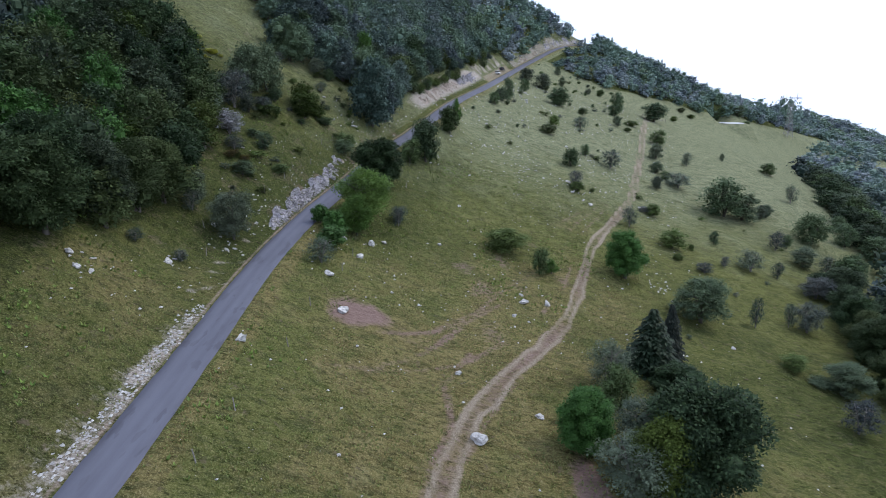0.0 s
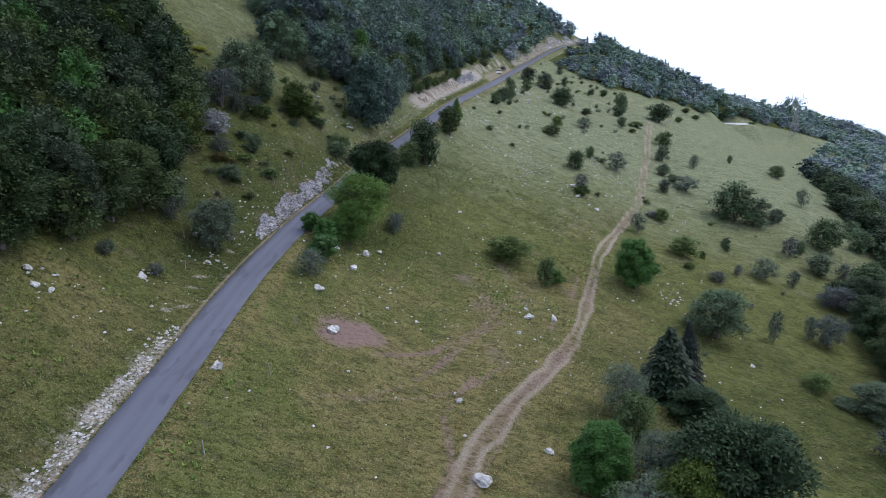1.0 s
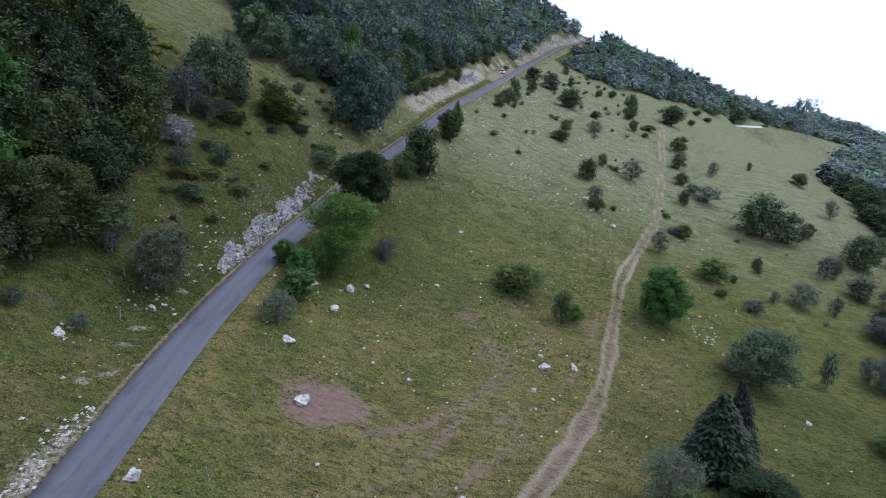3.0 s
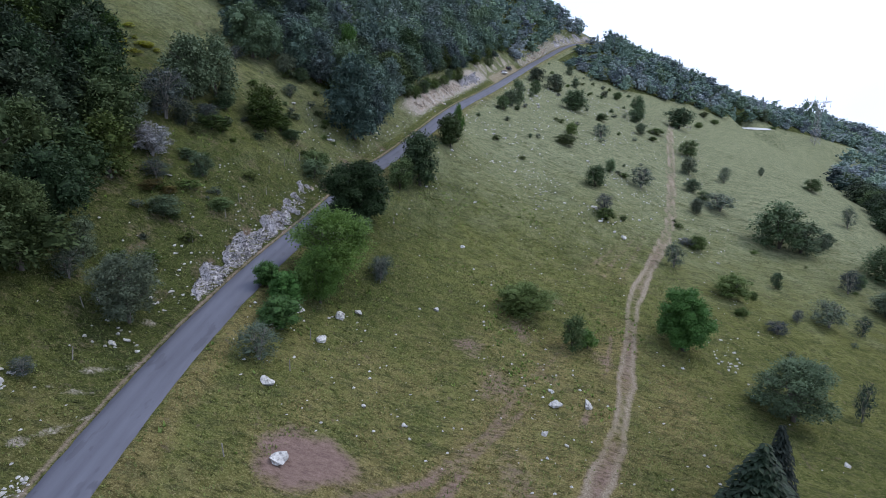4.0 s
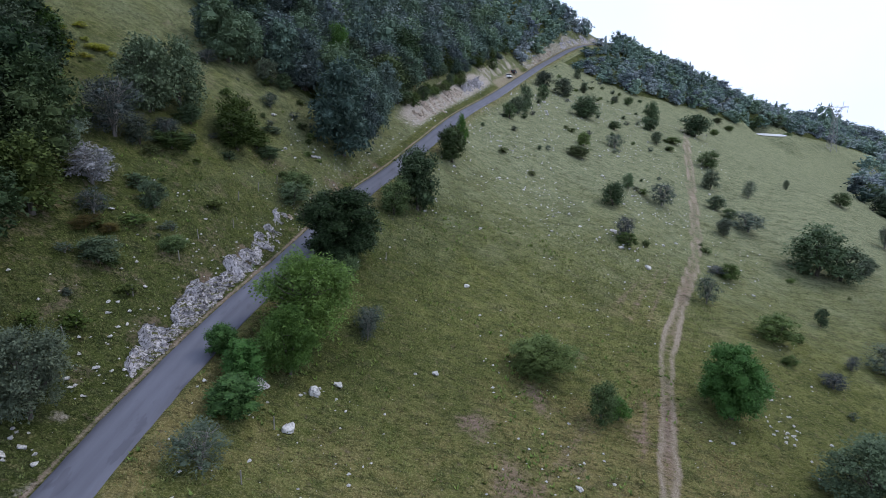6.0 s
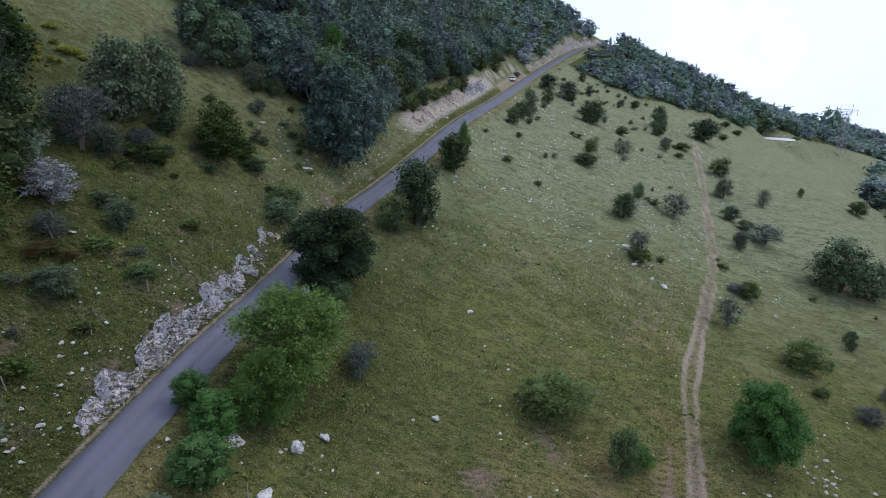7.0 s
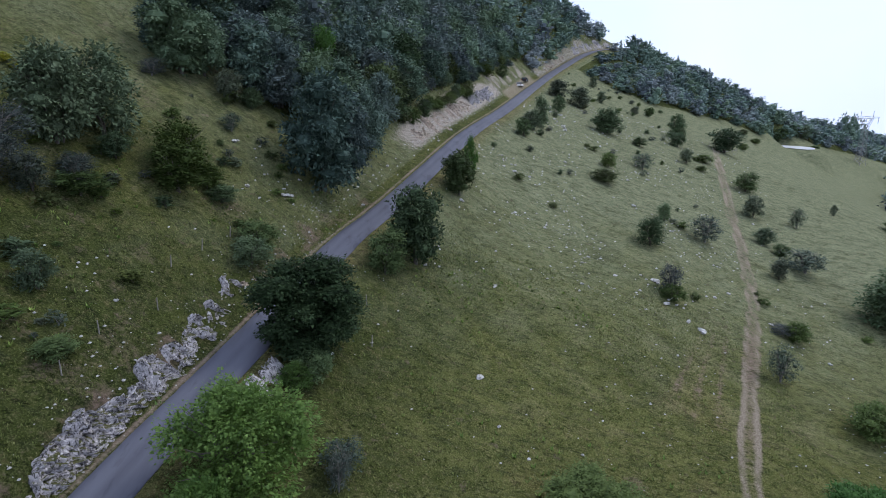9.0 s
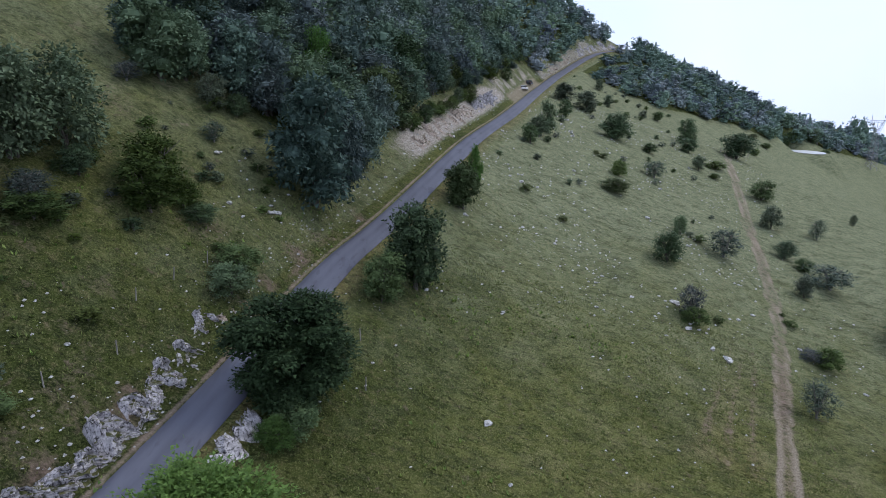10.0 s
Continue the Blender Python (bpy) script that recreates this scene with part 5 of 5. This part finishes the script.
outcrop(98, 101.5, 6.4, 8.0, 1.4, 16, FACE_ROCK, EMBANKMENT, 1, 0.6)


# ---- grass and weeds ----
def tufts(name, label, count, seed, low, high, mat, blades, x0, x1, y0, y1, wanted):
    g = np.random.default_rng(seed)
    x, y = g.uniform(x0, x1, count), g.uniform(y0, y1, count)
    w = x - road_x(y)
    ok = (np.abs(w) > 2.5) & (g.uniform(0, 1, count) < wanted(x, y, w))
    x, y = x[ok], y[ok]
    z, n = land(x, y), len(x)
    base = np.repeat(np.stack([x, y, z], -1), blades, 0)
    a, s = g.uniform(0, 6.28, n * blades), g.uniform(low, high, n * blades)
    out = np.stack([np.cos(a), np.sin(a), 0 * a], -1)
    side = np.stack([-np.sin(a), np.cos(a), 0 * a], -1)
    root = base + out * (s * 0.12)[:, None] - (0, 0, 0.03)
    tip = base + out * (s * 0.95)[:, None] + np.stack([0 * a, 0 * a, s], -1)
    wide = side * (s * 0.34)[:, None]
    v = np.stack([root - wide, root + wide, tip], 1).reshape(-1, 3)
    tone = np.repeat(np.repeat(g.uniform(0, 1, n), blades), 3)
    tagged(new(name, mesh_of(name, v, np.arange(len(v)).reshape(-1, 3), mat, True, {"tone": tone})), label, "grass", "", "stuff")


tufts("grass_tufts", "short tufts of pasture grass, partly dry", 130000, 81, 0.09, 0.22, LEAVES["grass"], 3, -45, 75, 40, 165,
      lambda x, y, w: np.where((w > -16) & (w < 60), 0.55 + 0.45 * bumps(x, y, 3.1, 82), 0) * np.clip(away(x, y, TRACK) - 0.9, 0.05, 1) * (np.hypot((x + 9) / 5.5, (y - 76) / 4.8) > 1))
tufts("weeds", "bright green broad-leaved weeds standing above the grass", 55000, 91, 0.14, 0.42, LEAVES["weed"], 6, -45, 30, 40, 160,
      lambda x, y, w: 0.16 * np.exp(-((w - 5) / 3.0) ** 2) * (y < 120) * (0.2 + bumps(x, y, 4, 93)) + 0.07 * ((w < -7) & (y < 75)) * (bumps(x, y, 5, 94) > 0.1) + 0.10 * np.clip(bumps(x, y, 9, 92), 0, 1) * (y > 95))


# ---- fences and posts ----
def post_mesh():
    bm = bmesh.new()
    made = bmesh.ops.create_cone(bm, cap_ends=True, segments=7, radius1=0.06, radius2=0.05, depth=1.35, matrix=Matrix.Translation((0, 0, 0.55)))
    for v in made["verts"]:
        v.co.x += 0.02 * math.sin(3 * v.co.z)
    me = bpy.data.meshes.new("post")
    bm.to_mesh(me)
    bm.free()
    me.materials.append(POST_WOOD)
    return me


POST = post_mesh()
POSTS = [(-18.9, 49.5), (-19.5, 42.0), (-17.6, 63.5), (-17.5, 75.0), (-15.6, 89.0), (-15.0, 96.2), (-31.5, 107.0), (-29.8, 114.6), (-29.4, 119.5), (-27.0, 125.0), (-27.9, 130.5),
         (-26.5, 135.0), (-25.0, 139.5), (-33.8, 99.0), (-36.0, 90.0), (-33.4, 83.0), (-8.2, 131.0), (-9.4, 137.0)]
for k, (x, y) in enumerate(POSTS):
    ob = new("fence_post", POST)
    ob.matrix_world = pose(x, y, ground_at(x, y), (k * 53) % 13 - 6, (k * 31) % 15 - 7, k * 40)
    tagged(ob, "weathered grey wooden fence post leaning in the grass", "post", "fence posts along the road")


def rail_fence(name, x0, y0, x1, y1, spans, high, label):
    ob = thing(name, x0, y0, ground_at(x0, y0), label, "fence")
    for k in range(spans + 1):
        t = k / spans
        x, y = x0 + (x1 - x0) * t, y0 + (y1 - y0) * t
        z = ground_at(x, y) - ground_at(x0, y0)
        bm = bmesh.new()
        box(bm, x - x0, y - y0, z + high / 2 - 0.1, 0.14, 0.14, high + 0.2)
        part("post", bm, POST_WOOD, ob)
        if k < spans:
            nx, ny = x + (x1 - x0) / spans, y + (y1 - y0) / spans
            nz = ground_at(nx, ny) - ground_at(x0, y0)
            for level in (0.45, 0.8):
                bm = bmesh.new()
                a, b = Vector((x - x0, y - y0, z + high * level)), Vector((nx - x0, ny - y0, nz + high * level))
                m = Matrix.Translation((a + b) / 2) @ (b - a).to_track_quat("X", "Z").to_matrix().to_4x4()
                box(bm, 0, 0, 0, (b - a).length, 0.06, 0.12, m)
                part("rail", bm, POST_WOOD, ob)


rail_fence("paddock_fence", 92, 291, 106, 300, 7, 1.5, "weathered grey wooden rail fence of a small paddock")
rail_fence("pond_fence", 163, 407, 197, 413, 14, 1.6, "weathered grey wooden fence behind the pond")


def pond():
    x0, y0, z0, a, b = POND
    ang = np.arange(40) * 2 * np.pi / 40
    r = 1.0 + 0.06 * np.sin(3 * ang + 1)
    me = bpy.data.meshes.new("water")
    me.from_pydata([(x0 + a * q * math.cos(k), y0 + b * q * math.sin(k), z0) for k, q in zip(ang, r)], [], [list(range(40))])
    me.materials.append(WATER)
    tagged(new("water", me), "small rippled pond, water coloured white for the reflected sky", "pond", "", "structure")


pond()


# ---- pylon ----
def pylon(x, y):
    steel = speckled("galvanised_steel", (0.22, 0.21, 0.21), (0.34, 0.33, 0.33), 3, 0.7, 0.2)
    ob = thing("pylon", x, y, ground_at(x, y), "grey lattice steel power pylon with two peaks", "pylon", "", 12, (0.7, 0.7, 0.7))

    def bar(bm, a, b, r):
        a, b = Vector(a), Vector(b)
        m = Matrix.Translation((a + b) / 2) @ (b - a).to_track_quat("Z", "Y").to_matrix().to_4x4()
        box(bm, 0, 0, 0, 0.75 * r, 0.75 * r, (b - a).length, m)

    waist, top = 28.0, 36.0
    corner = lambda z, sx, sy: (sx * (2.9 - 1.6 * z / waist), sy * (2.9 - 1.6 * z / waist), z)
    for sx in (-1, 1):
        for sy in (-1, 1):
            bm = bmesh.new()
            bar(bm, corner(-0.5, sx, sy), corner(waist, sx, sy), 0.32)
            part("leg", bm, steel, ob)
    bm = bmesh.new()
    zs = np.linspace(1, waist, 8)
    for z0, z1 in zip(zs, zs[1:]):
        for a, b in (((-1, -1), (1, -1)), ((1, -1), (1, 1)), ((1, 1), (-1, 1)), ((-1, 1), (-1, -1))):
            bar(bm, corner(z0, *a), corner(z1, *b), 0.16)
            bar(bm, corner(z0, *b), corner(z1, *a), 0.16)
            bar(bm, corner(z1, *a), corner(z1, *b), 0.14)
    part("lattice", bm, steel, ob)
    for s in (-1, 1):
        bm = bmesh.new()
        for dy in (-1.2, 1.2):
            bar(bm, (s * 1.5, dy, waist), (s * 5.6, dy * 0.6, top), 0.26)
            bar(bm, (s * 0.2, dy, waist), (s * 4.4, dy * 0.6, top), 0.2)
        for k in range(4):
            t = k / 4
            bar(bm, (s * (1.5 + 4.1 * t), 1, waist + 8 * t), (s * (0.2 + 4.2 * (t + 0.25)), 1, waist + 8 * (t + 0.25)), 0.14)
        bar(bm, (s * 5.6, 0, top), (s * 5.9, 0, top + 5.5), 0.3)
        part("fork", bm, steel, ob)
    bm = bmesh.new()
    for z in (top, top + 1.6):
        for dy in (-0.7, 0.7):
            bar(bm, (-11.5, dy * 0.4, top + 0.4 if z == top else top + 0.9), (0, dy, z), 0.26)
            bar(bm, (11.5, dy * 0.4, top + 0.4 if z == top else top + 0.9), (0, dy, z), 0.26)
    for k in range(-5, 6):
        bar(bm, (k * 2.1, 0, top), (k * 2.1 + 1.0, 0, top + 1.5 - abs(k) * 0.1), 0.15)
    part("crossarm", bm, steel, ob)
    for k in (-11, 0, 11):
        bm = bmesh.new()
        bar(bm, (k, 0, top), (k, 0, top - 4), 0.28)
        part("insulator", bm, plain("glazed_insulator", (0.25, 0.27, 0.28), 0.3), ob)


pylon(228, 414)


# ---- parked cars ----
GLASS, TYRE = plain("car_glass", (0.02, 0.025, 0.03), 0.08), plain("tyre_rubber", (0.02, 0.02, 0.02), 0.8)
RIM, LAMP = plain("wheel_rim", (0.45, 0.46, 0.47), 0.35, 0.9), plain("red_lamp", (0.35, 0.02, 0.02), 0.25)


def car(x, y, turn, colour, label, long=4.2, wide=1.76, tall=1.48):
    paint = plain("car_paint", colour, 0.25)
    ob = thing("car", x, y, ground_at(x, y) + 0.02, label, "car", "cars parked on the lay-by", turn)
    s = np.array([(-0.5, 0.2), (-0.5, 0.52), (-0.47, 0.66), (-0.2, 0.68), (0.22, 0.64), (0.46, 0.52), (0.5, 0.4), (0.5, 0.2)]) * (long, tall)
    bm = bmesh.new()
    rows = []
    for wy in (-0.5, -0.44, 0.44, 0.5):
        pinch = 0.97 if abs(wy) == 0.5 else 1.0
        rows.append([bm.verts.new((px * pinch, wy * wide, pz - (0.05 if abs(wy) == 0.5 and pz > 0.6 else 0))) for px, pz in s])
    for a, b in zip(rows, rows[1:]):
        for k in range(len(s)):
            bm.faces.new((a[k], a[(k + 1) % len(s)], b[(k + 1) % len(s)], b[k]))
    bm.faces.new(rows[0][::-1]), bm.faces.new(rows[-1])
    bmesh.ops.recalc_face_normals(bm, faces=bm.faces)
    part("body", bm, paint, ob)
    cabin = np.array([(-0.47, 0.66), (-0.40, 0.97), (0.0, 1.0), (0.24, 0.66)]) * (long, tall)
    for name, mat, cut in (("window_band", GLASS, True), ("roof", paint, False)):
        bm = bmesh.new()
        pts = cabin if cut else np.array([cabin[1] + (-0.05, -0.01), cabin[1] + (0.02, 0.05), cabin[2] + (0, 0.05), cabin[2] + (0.12, -0.02)])
        sides = [[bm.verts.new((px, wy * wide * (0.43 if pz > 0.8 * tall else 0.48), pz)) for px, pz in pts] for wy in (-1, 1)]
        for k in range(len(pts)):
            bm.faces.new((sides[0][k], sides[0][(k + 1) % len(pts)], sides[1][(k + 1) % len(pts)], sides[1][k]))
        bm.faces.new(sides[0][::-1]), bm.faces.new(sides[1])
        bmesh.ops.recalc_face_normals(bm, faces=bm.faces)
        part(name, bm, mat, ob)
    for wx in (-0.31, 0.31):
        for wy in (-0.46, 0.46):
            m = Matrix.Translation((wx * long, wy * wide, 0.31)) @ Matrix.Rotation(math.pi / 2, 4, "X")
            bm = bmesh.new()
            bmesh.ops.create_cone(bm, cap_ends=True, segments=16, radius1=0.31, radius2=0.31, depth=0.2, matrix=m)
            wheel = part("wheel", bm, TYRE, ob)
            bm = bmesh.new()
            bmesh.ops.create_cone(bm, cap_ends=True, segments=12, radius1=0.19, radius2=0.19, depth=0.215, matrix=m)
            part("rim", bm, RIM, wheel)
    for wy in (-0.4, 0.4):
        bm = bmesh.new()
        box(bm, -0.5 * long, wy * wide, 0.55 * tall, 0.06, 0.22, 0.2)
        part("tail_lamp", bm, LAMP, ob)


car(25.3, 294.0, 72, (0.78, 0.78, 0.78), "white hatchback car parked on the gravel lay-by")
car(28.3, 304.8, 70, (0.03, 0.032, 0.036), "dark grey car parked beyond the white one")
